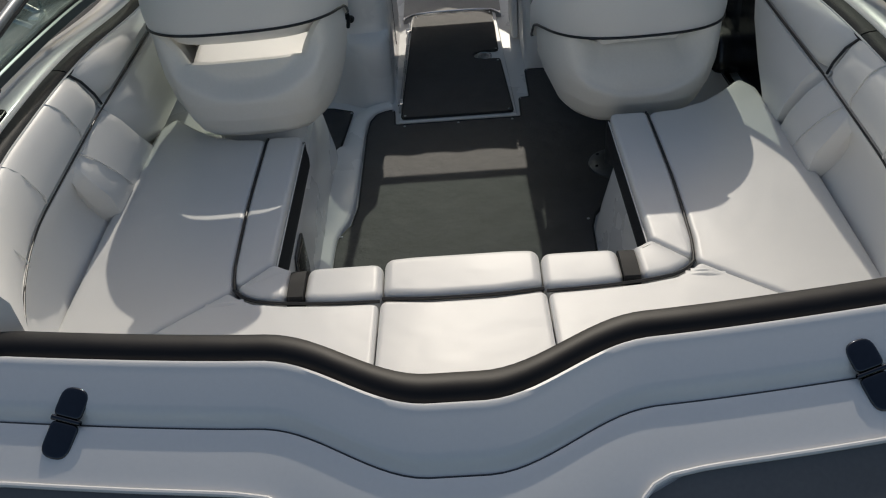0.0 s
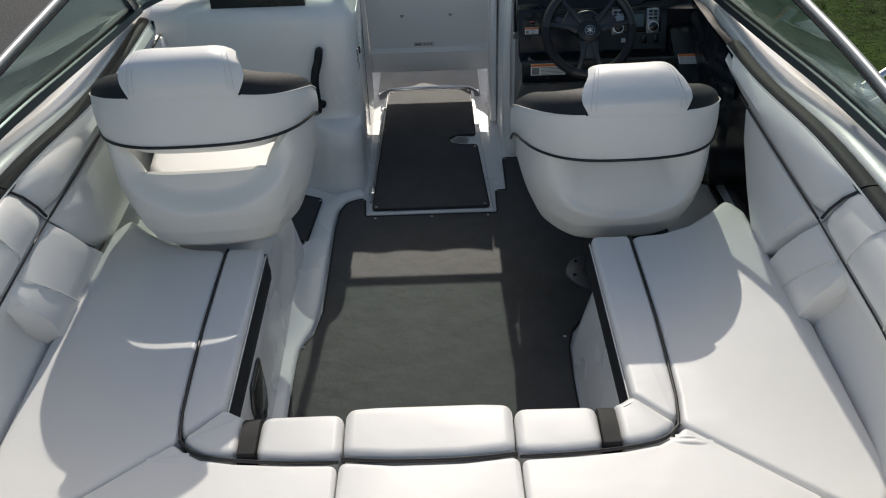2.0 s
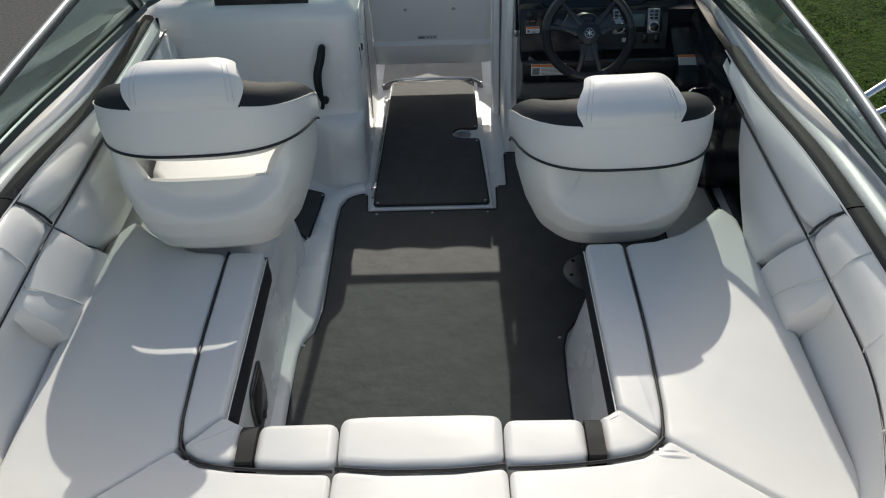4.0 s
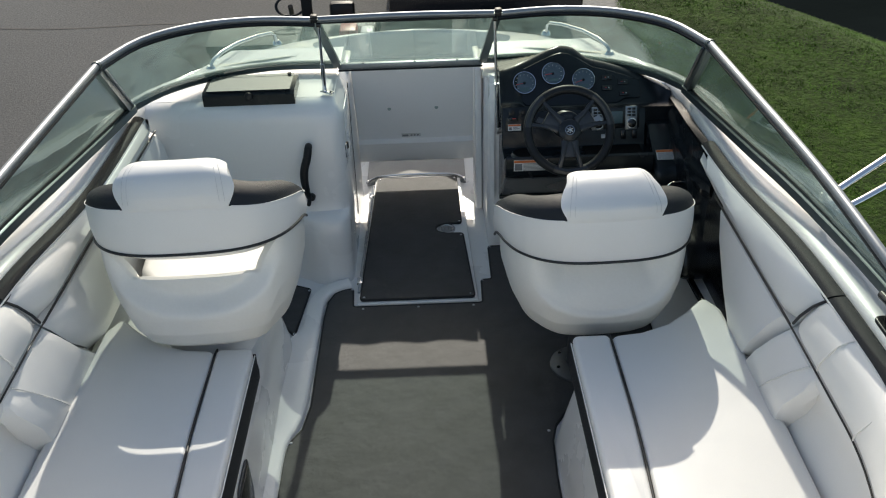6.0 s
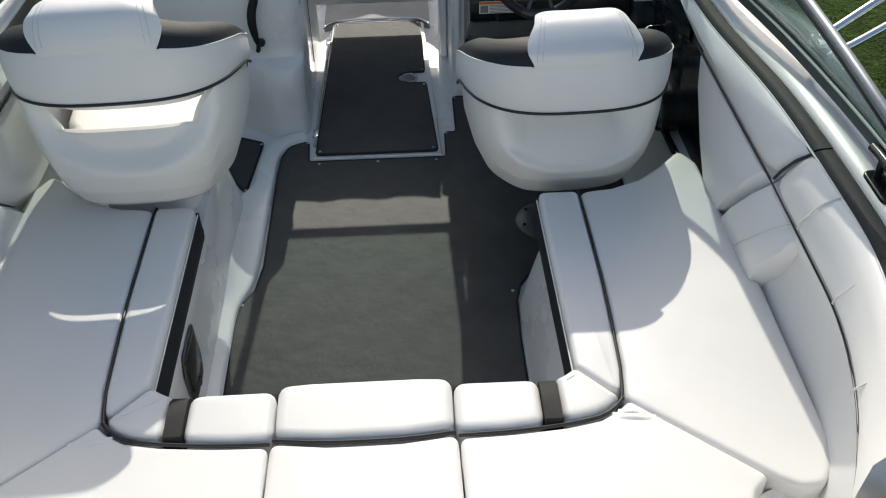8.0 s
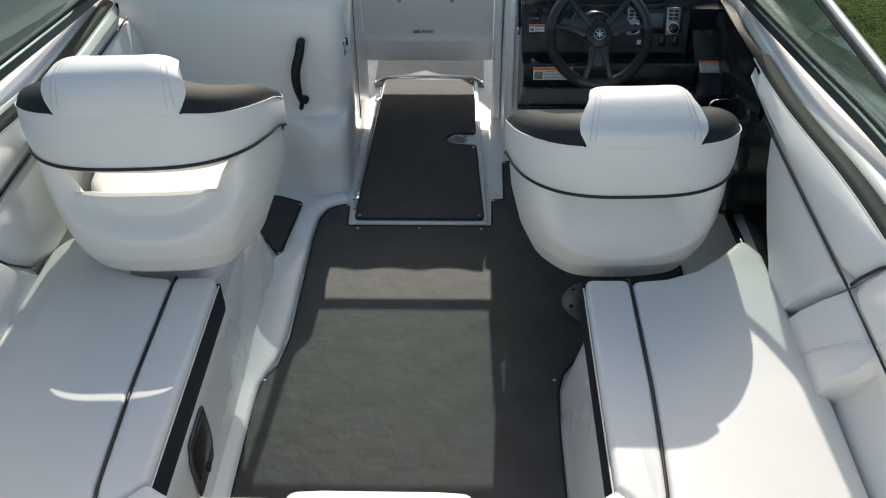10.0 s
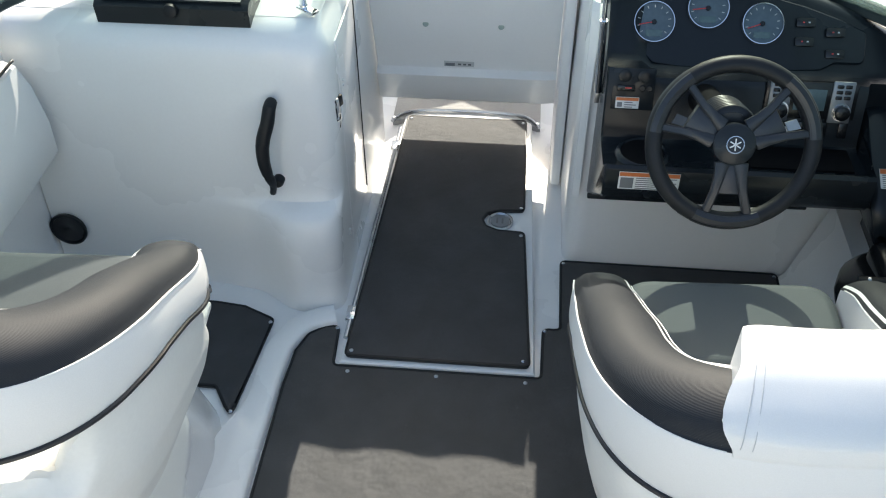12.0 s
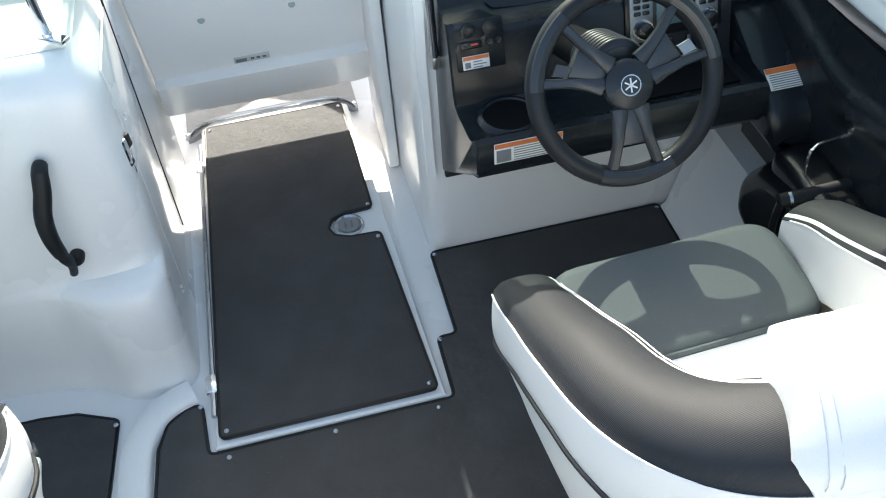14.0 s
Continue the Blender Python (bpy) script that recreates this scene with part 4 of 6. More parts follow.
# near-black slab laid on the tray floor
part("tray_black_slab", box(0.68, 0.905, 0.180, 0.262, 0.560, 0.5685, 0.003), CAVITY, dash)

# steering wheel
wheel = empty("steering_wheel", "black three-spoke boat steering wheel with gunmetal spokes", "steering wheel", axes((0.580, -0.004, 0.757), (0, -0.87, 0.5)))
R = 0.150
part("rim", tube([(R * math.cos(a), R * math.sin(a), 0) for a in (2 * math.pi * k / 56 for k in range(56))], 0.0165, 12, closed=True), RUBBER, wheel, "padded black rim")
part("hub", lathe([(0, -0.04), (0.030, -0.04), (0.036, -0.012), (0.041, 0.004), (0.040, 0.017), (0.035, 0.021), (0, 0.022)], 32), DASH_GREY, wheel)
part("emblem", lathe([(0.0, 0.021), (0.0175, 0.021), (0.017, 0.0245), (0.0155, 0.0245), (0.015, 0.023), (0, 0.023)], 28), STEEL, wheel, "plain round chrome emblem")
part("emblem_face", lathe([(0, 0.0232), (0.0150, 0.0232), (0.0148, 0.0242), (0, 0.0242)], 24), GLOSS_BLACK, wheel)
for k in range(3):
    part("emblem_bar", box(-0.0115, 0.0115, -0.0012, 0.0012, 0.0240, 0.0250, 0, place=pose(0, 0, 0, 0, 0, 60 * k + 30)), PAPER, wheel)
for a in (30, 150, 270):
    t = pose(0, 0, 0, 0, 0, a)
    wide = 0.72 if a == 270 else 1.0
    sp_ = part("spoke", loft([[t @ Vector(p) for p in ((r, -w, h - 0.010), (r, -w, h), (r, -w + 0.006, h + 0.003), (r, w - 0.006, h + 0.003), (r, w, h), (r, w, h - 0.010))] for r, w, h in ((0.034, 0.024, 0.006), (0.050, 0.023, 0.008), (0.068, 0.023, 0.009), (0.096, 0.027, 0.005), (0.098, 0.026, 0.001))]), SPOKE_GREY, wheel, "gunmetal spoke block")
    for s in (1, -1):
        part("spoke_arm", loft([[t @ Vector(p) for p in ((r, s * w - b, h - 0.010), (r, s * w + b, h - 0.010), (r, s * w + b, h + 0.002), (r, s * w + b * 0.6, h + 0.005), (r, s * w - b * 0.6, h + 0.005), (r, s * w - b, h + 0.002))] for r, w, h, b in ((0.036, 0.017, 0.010, 0.014), (0.060, 0.017 + 0.005 * wide, 0.012, 0.010), (0.090, 0.016 + 0.014 * wide, 0.011, 0.008), (0.120, 0.018 + 0.024 * wide, 0.008, 0.008), (0.148, 0.022 + 0.031 * wide, 0.003, 0.010))]), SPOKE_DARK, sp_, "dark spoke arm")
    # matching inserts: right coloured bright, left dark, for how the light falls on them
    if a != 270:
        part("spoke_insert", loft([[t @ Vector((r, q * w, h)) for w, h in ((w0, 0.004), (w1, 0.004), (w1, 0.010), (w0, 0.010))] for r, w0, w1 in ((0.100, 0.006, 0.024), (0.122, 0.010, 0.030)) for q in (-1 if a == 30 else 1,)]), ALU if a == 30 else SPOKE_GREY, sp_, "satin insert with the light put into its colour" if a == 30 else "")
    part("rim_plate", loft([[t @ Vector((rr * math.cos(b), rr * math.sin(b), zz)) for rr, zz in ((0.133, -0.004), (0.140, 0.0135), (0.150, 0.0178), (0.160, 0.0140), (0.1672, 0.0))] for b in (radians(-24 + 4 * q) for q in range(13))], closed=False), SPOKE_DARK, sp_)
rib_row = []
for k in range(8):
    rib_row += [(0.036, 0.020 - 0.013 * k), (0.046, 0.0185 - 0.013 * k), (0.050, 0.0150 - 0.013 * k), (0.0495, 0.0120 - 0.013 * k), (0.046, 0.0095 - 0.013 * k)]
boot = empty("tilt_boot", "black ribbed tilt boot behind the steering wheel", "boot")
boot_m = axes((0.578, 0.040, 0.762), (0.0, -0.93, 0.37))
part("bellows", lathe(list(reversed([(0.0, 0.022), (0.036, 0.022)] + rib_row + [(0.030, -0.088), (0.0, -0.088)])), 32, boot_m), BOOT, boot, angle=60)
part("column", lathe([(0, -0.29), (0.034, -0.29), (0.034, -0.08), (0, -0.08)], 24, boot_m), CAVITY, boot)

# black side panel and throttle
side = empty("helm_side_panel", "gloss black side panel beside the helm", "panel")
poly = [(0.46, 0.715), (0.1, 0.722), (-0.16, 0.735), (-0.46, 0.70), (-0.80, 0.46), (-0.66, 0.30), (-0.3, 0.29), (0.2, 0.30), (0.46, 0.30)]
part("panel", loft([[(x, y, z) for y, z in poly] for x in (1.040, 1.046, 1.071)]), GLOSS_BLACK, side)
part("lower_rail", tube(arc([(0.991, -0.06, 0.287), (0.998, -0.35, 0.288), (1.0, -0.68, 0.32)], 0.05), 0.012, 10), GLOSS_BLACK, side)
# moulded side: a label shelf that runs into the side wall, and a body below it that flows down to the pod
rows = []
for y, drop, step in ((0.350, 0.0, 0.010), (0.338, 0.0, 0.0), (0.30, 0.008, 0.0), (0.24, 0.040, 0.0), (0.18, 0.073, 0.0), (0.145, 0.092, 0.0), (0.122, 0.108, 0.002), (0.106, 0.126, 0.007), (0.098, 0.148, 0.014), (0.097, 0.170, 0.024)):
    z = 0.640 - drop
    rows.append([(1.060, y, 0.716), (1.051, y, 0.712), (1.050, y, z + 0.048), (1.049, y, z + 0.022), (1.047, y, z + 0.006), (1.042, y, z + 0.001), (0.985, y, z), (0.955 + step, y, z - 0.001), (0.944 + step, y, z - 0.006), (0.938 + step, y, z - 0.018),
                 (0.940 + step, y, min(z - 0.03, 0.50)), (0.944 + step, y, 0.462), (0.962, y, 0.435), (1.060, y, 0.41)])
part("side_moulding", loft(rows), DASH_BLACK, side, "black moulded side with a label shelf")
CREST = ((-0.30, 0.668), (-0.10, 0.634), (0.02, 0.614), (0.09, 0.620), (0.167, 0.642), (0.24, 0.664), (0.34, 0.676))
wall = []
for j in range(31):
    y = -0.28 + 0.02 * j
    c = table(CREST, y)
    col = []
    for i in range(40):
        z = 0.31 + 0.41 * i / 39
        x = 1.037 - 0.016 * (1 - smooth(c - 0.004, c + 0.026, z)) + 0.010 * (1 - smooth(c - 0.075, c - 0.035, z)) * (1 - smooth(0.06, 0.12, y))
        col.append((x + 0.012 * smooth(-0.20, -0.28, y), y, z))
    wall.append(col)
part("side_wall", loft(wall, closed=False), DASH_BLACK, side, "moulded side wall with a soft crease")
sticker("side_label", axes((0.955, 0.148, 0.5508), (0, -0.47, 0.882), (1, 0, 0)), 0.090, 0.047, 0.012, False, 7)
pod_m = Matrix(((0, 0, -1, 1.066), (1, 0, 0, 0), (0, 1, 0, 0), (0, 0, 0, 1)))
part("control_pod", pad([(-0.36, 0.30), (-0.10, 0.285), (0.10, 0.21), (0.165, 0.235), (0.175, 0.32), (0.10, 0.42), (-0.02, 0.445), (-0.30, 0.43)], 0.0, 0.136, 0.045, 0, [0.03, 0.05, 0.05, 0.04, 0.06, 0.08, 0.05, 0.05], 6, pod_m), GLOSS_BLACK, side, "rounded black control pod")
thr = empty("throttle", "black throttle control with a chrome trimmed lever", "throttle")
part("housing", pad([(0.945, -0.14), (1.045, -0.14), (1.045, 0.10), (0.945, 0.10)], 0.40, 0.458, 0.026, 0.004, 0.03), GLOSS_BLACK, thr)
part("stalk", tube(arc([(0.905, -0.030, 0.36), (0.902, -0.034, 0.40), (0.905, -0.035, 0.437)], 0.02), 0.010, 10), GLOSS_BLACK, thr)
part("grip", tube(arc([(0.898, -0.034, 0.440), (0.94, -0.040, 0.445), (0.99, -0.044, 0.450), (1.045, -0.044, 0.452)], 0.02), 0.0155, 12), RUBBER, thr)
part("trim_clip", tube(arc([(0.966, 0.002, 0.455), (0.967, 0.004, 0.515), (1.000, 0.012, 0.522), (1.036, 0.016, 0.515), (1.038, 0.014, 0.455)], 0.012), 0.0028, 6), CHROME, thr)
part("bright_ring", tube([(0.914, -0.0365, 0.4423), (0.920, -0.0373, 0.443)], 0.0163, 12), STEEL, thr)

# ---------------------------------------------------------------- windshield
BASE_F = arc([(0.312, 0.70, 0.777), (0.589, 0.67, 0.788), (0.828, 0.55, 0.795), (0.987, 0.41, 0.794), (1.078, 0.262, 0.787)], 0.05)
TOP_F = arc([(0.348, 0.36, 1.086), (0.554, 0.31, 1.111), (0.747, 0.18, 1.137), (0.911, 0.03, 1.139), (1.0, -0.19, 1.130)], 0.05)
BASE_S = arc([(1.078, 0.262, 0.787), (1.10, 0.0, 0.80), (1.122, -0.4, 0.835), (1.142, -0.8, 0.872), (1.160, -1.28, 0.895), (1.165, -1.75, 0.90)], 0.08)
TOP_S = arc([(1.0, -0.19, 1.130), (1.018, -0.6, 1.118), (1.04, -1.05, 1.10), (1.06, -1.42, 1.06), (1.12, -1.72, 0.96)], 0.08)
shield = empty("windshield", "raked wraparound boat windshield with an aluminium frame", "windshield")


def pane(a, b, s, t=0.0025):
    loops = []
    n = 14
    aa, bb = spread(a, n), spread(b, n)
    for k, (p, q) in enumerate(zip(aa, bb)):
        along = aa[min(k + 1, n - 1)] - aa[max(k - 1, 0)]
        off = along.cross(q - p).normalized() * t
        loops.append([p + off, q + off, q - off, p - off])
    return sided(loft(loops), s)


def bar(points, w, h, s):
    """A flat-sided frame bar along points: w across, h high."""
    loops = []
    pts = [Vector(p) for p in points]
    for i, p in enumerate(pts):
        d = (pts[min(i + 1, len(pts) - 1)] - pts[max(i - 1, 0)]).normalized()
        sd = d.cross(Vector((0, 0, 1))).normalized()
        up = sd.cross(d)
        loops.append([p + sd * a * w + up * b * h for a, b in ((-0.5, -0.35), (-0.35, -0.5), (0.35, -0.5), (0.5, -0.35), (0.5, 0.3), (0.25, 0.5), (-0.25, 0.5), (-0.5, 0.3))])
    return sided(loft(loops), s)


for s in (1, -1):
    part("front_pane", pane(BASE_F, TOP_F, s), GLASS, shield, "greenish tinted curved pane")
    part("side_pane", pane(BASE_S, TOP_S, s), GLASS, shield, "greenish tinted side pane")
    part("base_frame", bar([p + Vector((0, 0, 0.010)) for p in BASE_F], 0.030, 0.034, s), ALU_DARK, shield)
    part("side_base_frame", bar([p + Vector((-0.004, 0, 0.010)) for p in BASE_S], 0.050, 0.040, s), ALU_DARK, shield)
    part("gasket", sided(tube([p + Vector((0.0, -0.016, 0.026)) for p in BASE_F], 0.006, 6), s), RUBBER, shield)
    part("side_gasket", sided(tube([p + Vector((-0.018, -0.002, 0.032)) for p in BASE_S], 0.005, 6), s), RUBBER, shield)
    part("top_rail", sided(tube(TOP_F + TOP_S[1:], 0.0125, 12), s), ALU, shield, "rounded bright aluminium top rail")
    part("rail_gasket", sided(tube([p + Vector((0, -0.004, -0.016)) for p in TOP_F + TOP_S[1:]], 0.009, 6), s), RUBBER, shield)
    part("rail_joint", sided(tube([(0.998, -0.180, 1.130), (1.0, -0.192, 1.1295)], 0.0165, 12), s), ALU_DARK, shield)
    part("corner_pillar", sided(loft([[p + Vector(o) for o in ((-0.012, 0.028, 0), (-0.016, -0.030, -0.01), (0.006, -0.036, 0.0), (0.014, 0.026, 0.01))] for p in (Vector((1.076, 0.255, 0.800)), Vector((1.002, -0.175, 1.118)))]), s), ALU_DARK, shield, "flat dark corner pillar")
    part("pillar_strip", sided(tube([(1.058, 0.248, 0.815), (0.985, -0.165, 1.112)], 0.006, 8), s), ALU, shield)
    part("centre_post", sided(loft([[p + Vector(o) for o in ((-0.016, -0.018, 0), (0.016, -0.018, 0), (0.014, 0.014, 0.004), (-0.014, 0.014, 0.004))] for p in (Vector((0.308, 0.698, 0.778)), Vector((0.348, 0.358, 1.094)))]), s), ALU_DARK, shield, "dark centre post")
    part("post_cap", sided(box(0.335, 0.362, 0.342, 0.374, 1.078, 1.108, 0.006), s), RUBBER, shield)
centre = part("centre_pane", loft([[(x0, 0.703, 0.780), (x1, 0.364, 1.082), (x1, 0.360, 1.079), (x0, 0.699, 0.777)] for x0, x1 in ((-0.312, -0.348), (0.312, 0.348))]), GLASS, shield, "hinged centre pane")
part("centre_top_gasket", loft([[(x, 0.372, 1.066), (x, 0.354, 1.082), (x, 0.362, 1.091), (x, 0.380, 1.075)] for x in (-0.336, 0.336)]), RUBBER, shield)
part("centre_rail", tube(arc([(-0.342, 0.36, 1.088), (0, 0.352, 1.096), (0.342, 0.36, 1.088)], 0.08), 0.0125, 12), ALU, shield, "bright top rail of the centre pane")
part("centre_sill", box(-0.308, 0.308, 0.680, 0.708, 0.766, 0.792, 0.006), ALU, shield, "bright lower rail of the centre pane")
part("centre_gasket", box(-0.308, 0.308, 0.676, 0.682, 0.760, 0.768, 0.002), RUBBER, shield)
for x in (-0.2, 0.02, 0.2):
    part("sill_screw", lathe([(0, 0), (0.006, 0), (0.004, 0.004), (0, 0.004)], 8, pose(x, 0.688, 0.790)), RUBBER, shield)


def prop_rod(top, foot, hung):
    rod = empty("prop_rod", "slim chrome windshield prop rod" + (" hanging down by the dashboard" if hung else " with a screwed foot"), "rod", group="prop rods")
    part("rod", tube([top, Vector(top).lerp(Vector(foot), 0.6)], 0.0055, 10), CHROME, rod)
    part("sleeve", tube([Vector(top).lerp(Vector(foot), 0.58), foot], 0.0085, 10), CHROME, rod)
    part("pivot", lathe([(0, -0.008), (0.011, -0.008), (0.011, 0.008), (0, 0.008)], 12, axes(top, (1, 0, 0), (0, 1, 0))), GLOSS_BLACK, rod)
    if hung:
        part("end_fitting", box(foot[0] - 0.006, foot[0] + 0.006, foot[1] - 0.006, foot[1] + 0.006, foot[2] - 0.03, foot[2], 0.003), STEEL, rod)
    else:
        fo = part("foot", box(foot[0] - 0.016, foot[0] + 0.040, foot[1] - 0.012, foot[1] + 0.012, foot[2] - 0.010, foot[2] - 0.002, 0.003, place=Matrix.Translation(foot) @ pose(0, 0, 0, 0, 0, -35) @ Matrix.Translation(-Vector(foot))), CHROME, rod)
        part("ball", lathe([(0, -0.008), (0.009, -0.004), (0.010, 0.003), (0.006, 0.010), (0, 0.011)], 14, Matrix.Translation(foot)), CHROME, rod)


prop_rod((-0.334, 0.365, 1.066), (-0.345, 0.445, 0.772), False)
prop_rod((0.336, 0.365, 1.066), (0.352, 0.405, 0.60), True)

# mooring cleats and outboard frame tubes
for s in (1, -1):
    cl = empty("cleat", "black horn cleat on the gunwale", "cleat", group="gunwale cleats")
    part("horn", sided(tube(arc([(1.115, -1.50, 0.905), (1.117, -1.44, 0.912), (1.12, -1.38, 0.912), (1.122, -1.32, 0.905)], 0.02), 0.011, 10), s), GLOSS_BLACK, cl)
    for y in (-1.44, -1.38):
        part("leg", sided(tube([(1.118, y, 0.86), (1.118, y, 0.912)], 0.010, 10), s), GLOSS_BLACK, cl)
    part("pad", sided(pad([(1.095, -1.47), (1.14, -1.47), (1.14, -1.35), (1.095, -1.35)], 0.855, 0.869, 0.004, 0, 0.018), s), GLOSS_BLACK, cl)
    fr = empty("frame_mount", "stainless clamp and twin tubes outside the windshield", "tube frame", group="outboard tube frames")
    for dz, dy in ((0.0, 0.0), (-0.05, -0.06)):
        part("tube", sided(tube(arc([(1.165, -0.87 + dy, 0.925 + dz * 0.4), (1.35, -0.80 + dy, 1.01 + dz), (1.62, -0.70 + dy, 1.13 + dz)], 0.08), 0.0115, 10), s), CHROME, fr)
    part("clamp", sided(box(1.148, 1.184, -0.915, -0.845, 0.890, 0.930, 0.008), s), CHROME, fr)
    part("clamp_post", sided(tube([(1.165, -0.885, 0.85), (1.165, -0.885, 0.90)], 0.012, 10), s), STEEL, fr)
    part("thumb_screw", sided(tube([(1.155, -0.865, 0.925), (1.155, -0.865, 0.965)], 0.006, 8), s), CHROME, fr)

# ---------------------------------------------------------------- bucket seats
def seat_path(reach, tip):
    """The plan of the seat's wraparound back, arm tip to arm tip, in the seat's own axes."""
    pts = [(-tip, reach), (-tip - 0.012, reach - 0.07), (-0.245, 0.14), (-0.25, 0.06)]
    for k in range(1, 32):
        a = math.pi * k / 32
        c, s = math.cos(a), math.sin(a)
        pts.append((-0.25 * math.copysign(abs(c) ** 0.66, c), 0.02 - 0.262 * abs(s) ** 0.66))
    pts += [(-x, y) for x, y in reversed(pts[:4])]
    return arc([(x, y, 0) for x, y in pts], 0.018)


def bucket_seat(m, rear=0.0, reach=0.29, tip=0.228, cz=0.56, crown=0.100, lean=0.0, low_z=0.312, splay=0.0, droop=0.0, open_slot=False):
    seat = empty("bucket_seat", "white and charcoal wraparound bucket seat with black piping", "seat", m, group="bucket seats")
    path = [p + Vector((splay * smooth(0.04, reach, p.y), 0, 0)) if p.x > 0 else p for p in seat_path(reach, tip)]
    st = []
    for i, p in enumerate(path):
        d = (path[min(i + 1, len(path) - 1)] - path[max(i - 1, 0)]).normalized()
        out = Vector((d.y, -d.x, 0))
        if out.dot(p - Vector((0, 0.1, 0))) < 0:
            out = -out
        q = max(0.0, min(1.0, (reach - p.y) / (reach + 0.24)))
        rise = math.sqrt(1 - (1 - min(1.0, min(i, len(path) - 1 - i) * 0.018 / 0.036)) ** 2)
        zs = 0.568 + 0.272 * q ** 0.95 + table(((0, 0.0), (0.5, 0.010), (1, 0.001)), q) - droop * smooth(0.08, 0.22, p.x)
        zp = 0.450 + 0.212 * q ** 0.9 + table(((0, -0.010), (0.15, 0.012), (0.30, 0.034), (0.45, 0.049), (0.60, 0.053), (0.75, 0.049), (0.88, 0.038), (1, 0.026)), q)
        cr = 0.022 + 0.014 * smooth(0.0, 0.6, q)
        st.append((p, out, cr, zs, zp, rise))

    thin = lambda o, q: 1.0 if o > 0 else 0.62 + 0.38 * (q - 0.022) / 0.014

    def loops_of(rows, keep):
        res = []
        for p, out, q, zs, zp, rise in st:
            if keep(p):
                res.append([p + out * (o * thin(o, q) * (0.35 + 0.65 * rise)) + Vector((0, 0, lerp(zs - 0.02, z, 0.3 + 0.7 * rise))) for o, z in rounder(rows(q, zs, zp))])
        return res

    under = 0.058 if open_slot else 0.016
    body = lambda q, zs, zp: ((0.062, zp), (0.068, lerp(zp, zs, 0.3)), (0.068, lerp(zp, zs, 0.7)), (0.063, zs), (0.044, zs + q * 0.6), (0.010, zs + q), (-0.034, zs + q * 0.85), (-0.066, zs + q * 0.25), (-0.062, lerp(zp, zs, 0.55)), (-0.060, zp - 0.4 * under), (-0.056, zp - under), (-0.035, zp - 1.1 * under), (-0.01, zp - under), (0.03, zp - 0.005))
    part("back_wrap", loft(loops_of(body, lambda p: True)), WHITE_VINYL, seat, "white vinyl wraparound back")
    fall = lambda p: 0.005 * (1 - smooth(0.15, 0.27, abs(p.x))) if p.y < 0.05 else 0.0

    def cap_loop(p, out, q, zs, zp, rise):
        d = fall(p)
        rows = ((0.0655, zs - 0.002 - d), (0.0665, zs - 0.001 - 0.5 * d), (0.0630, zs), (0.0490, zs + q * 0.6 + 0.003), (0.010, zs + q + 0.004), (-0.036, zs + q * 0.85 + 0.003), (-0.0685, zs + q * 0.25 + 0.001), (-0.058, zs + q * 0.2 - 0.012), (0.0, zs + q * 0.5 - 0.4 * d), (0.050, zs - 0.010 - d))
        return [p + out * (o * thin(o, q) * (0.35 + 0.65 * rise)) + Vector((0, 0, lerp(zs - 0.02, z, 0.3 + 0.7 * rise))) for o, z in rounder(rows[:-3]) + list(rows[-3:])]

    for s in (-1, 1):
        part("bolster_top", loft([cap_loop(*r) for r in st if r[0].x * s > 0.116 and r[0].y < reach - 0.006]), CHARCOAL_WEAVE, seat, "charcoal ribbed top panel")
        for o, k in ((0.0605, -0.02), (-0.0695, 0.25)):
            line = [p + out * ((o + (0.006 if o > 0 else 0.0)) * thin(o, q) * (0.35 + 0.65 * rise)) + Vector((0, 0, zs + q * k - (fall(p) if o > 0 else 0.0))) for p, out, q, zs, zp, rise in st if p.x * s > 0.125 and p.y < reach - 0.02]
            part("welt", tube(line, 0.0017, 6), WHITE_VINYL, seat)
    # saddle head rest over the middle of the back
    head = []

    rim = sorted((r for r in st if r[0].y < 0.0), key=lambda r: r[0].x)

    def at_x(x):
        """The back's line and outward direction at x."""
        for a, b in zip(rim, rim[1:]):
            if a[0].x <= x <= b[0].x:
                t = (x - a[0].x) / max(1e-6, b[0].x - a[0].x)
                return a[0].lerp(b[0], t), a[1].lerp(b[1], t)
        return rim[-1][0], rim[-1][1]

    def saddle(x, o, z, zs, u):
        """The saddle is drawn in at its neck and full towards its crown."""
        k = 1.0 - 0.02 * smooth(0.75, 1.0, u)
        if o > 0.03:
            k += table(((-0.8, -0.14), (-0.1, -0.12), (0.06, -0.10), (0.2, -0.06), (0.4, 0.0), (0.6, 0.03), (0.85, 0.02), (1.2, -0.02)), u)
        k += 0.10 * smooth(0.04, -0.05, o)
        p, out = at_x(x * k)
        return p + out * (o - lean * smooth(0.3, 1.0, u)) + Vector((0, 0, zs + z))

    mid = [r for r in st if abs(r[0].x) <= 0.150]
    for p, out, q, zs, zp, rise in mid:
        f = abs(p.x) / 0.150
        h = (1 - 0.16 * f ** 7) * crown
        e = 0.010 * f ** 4
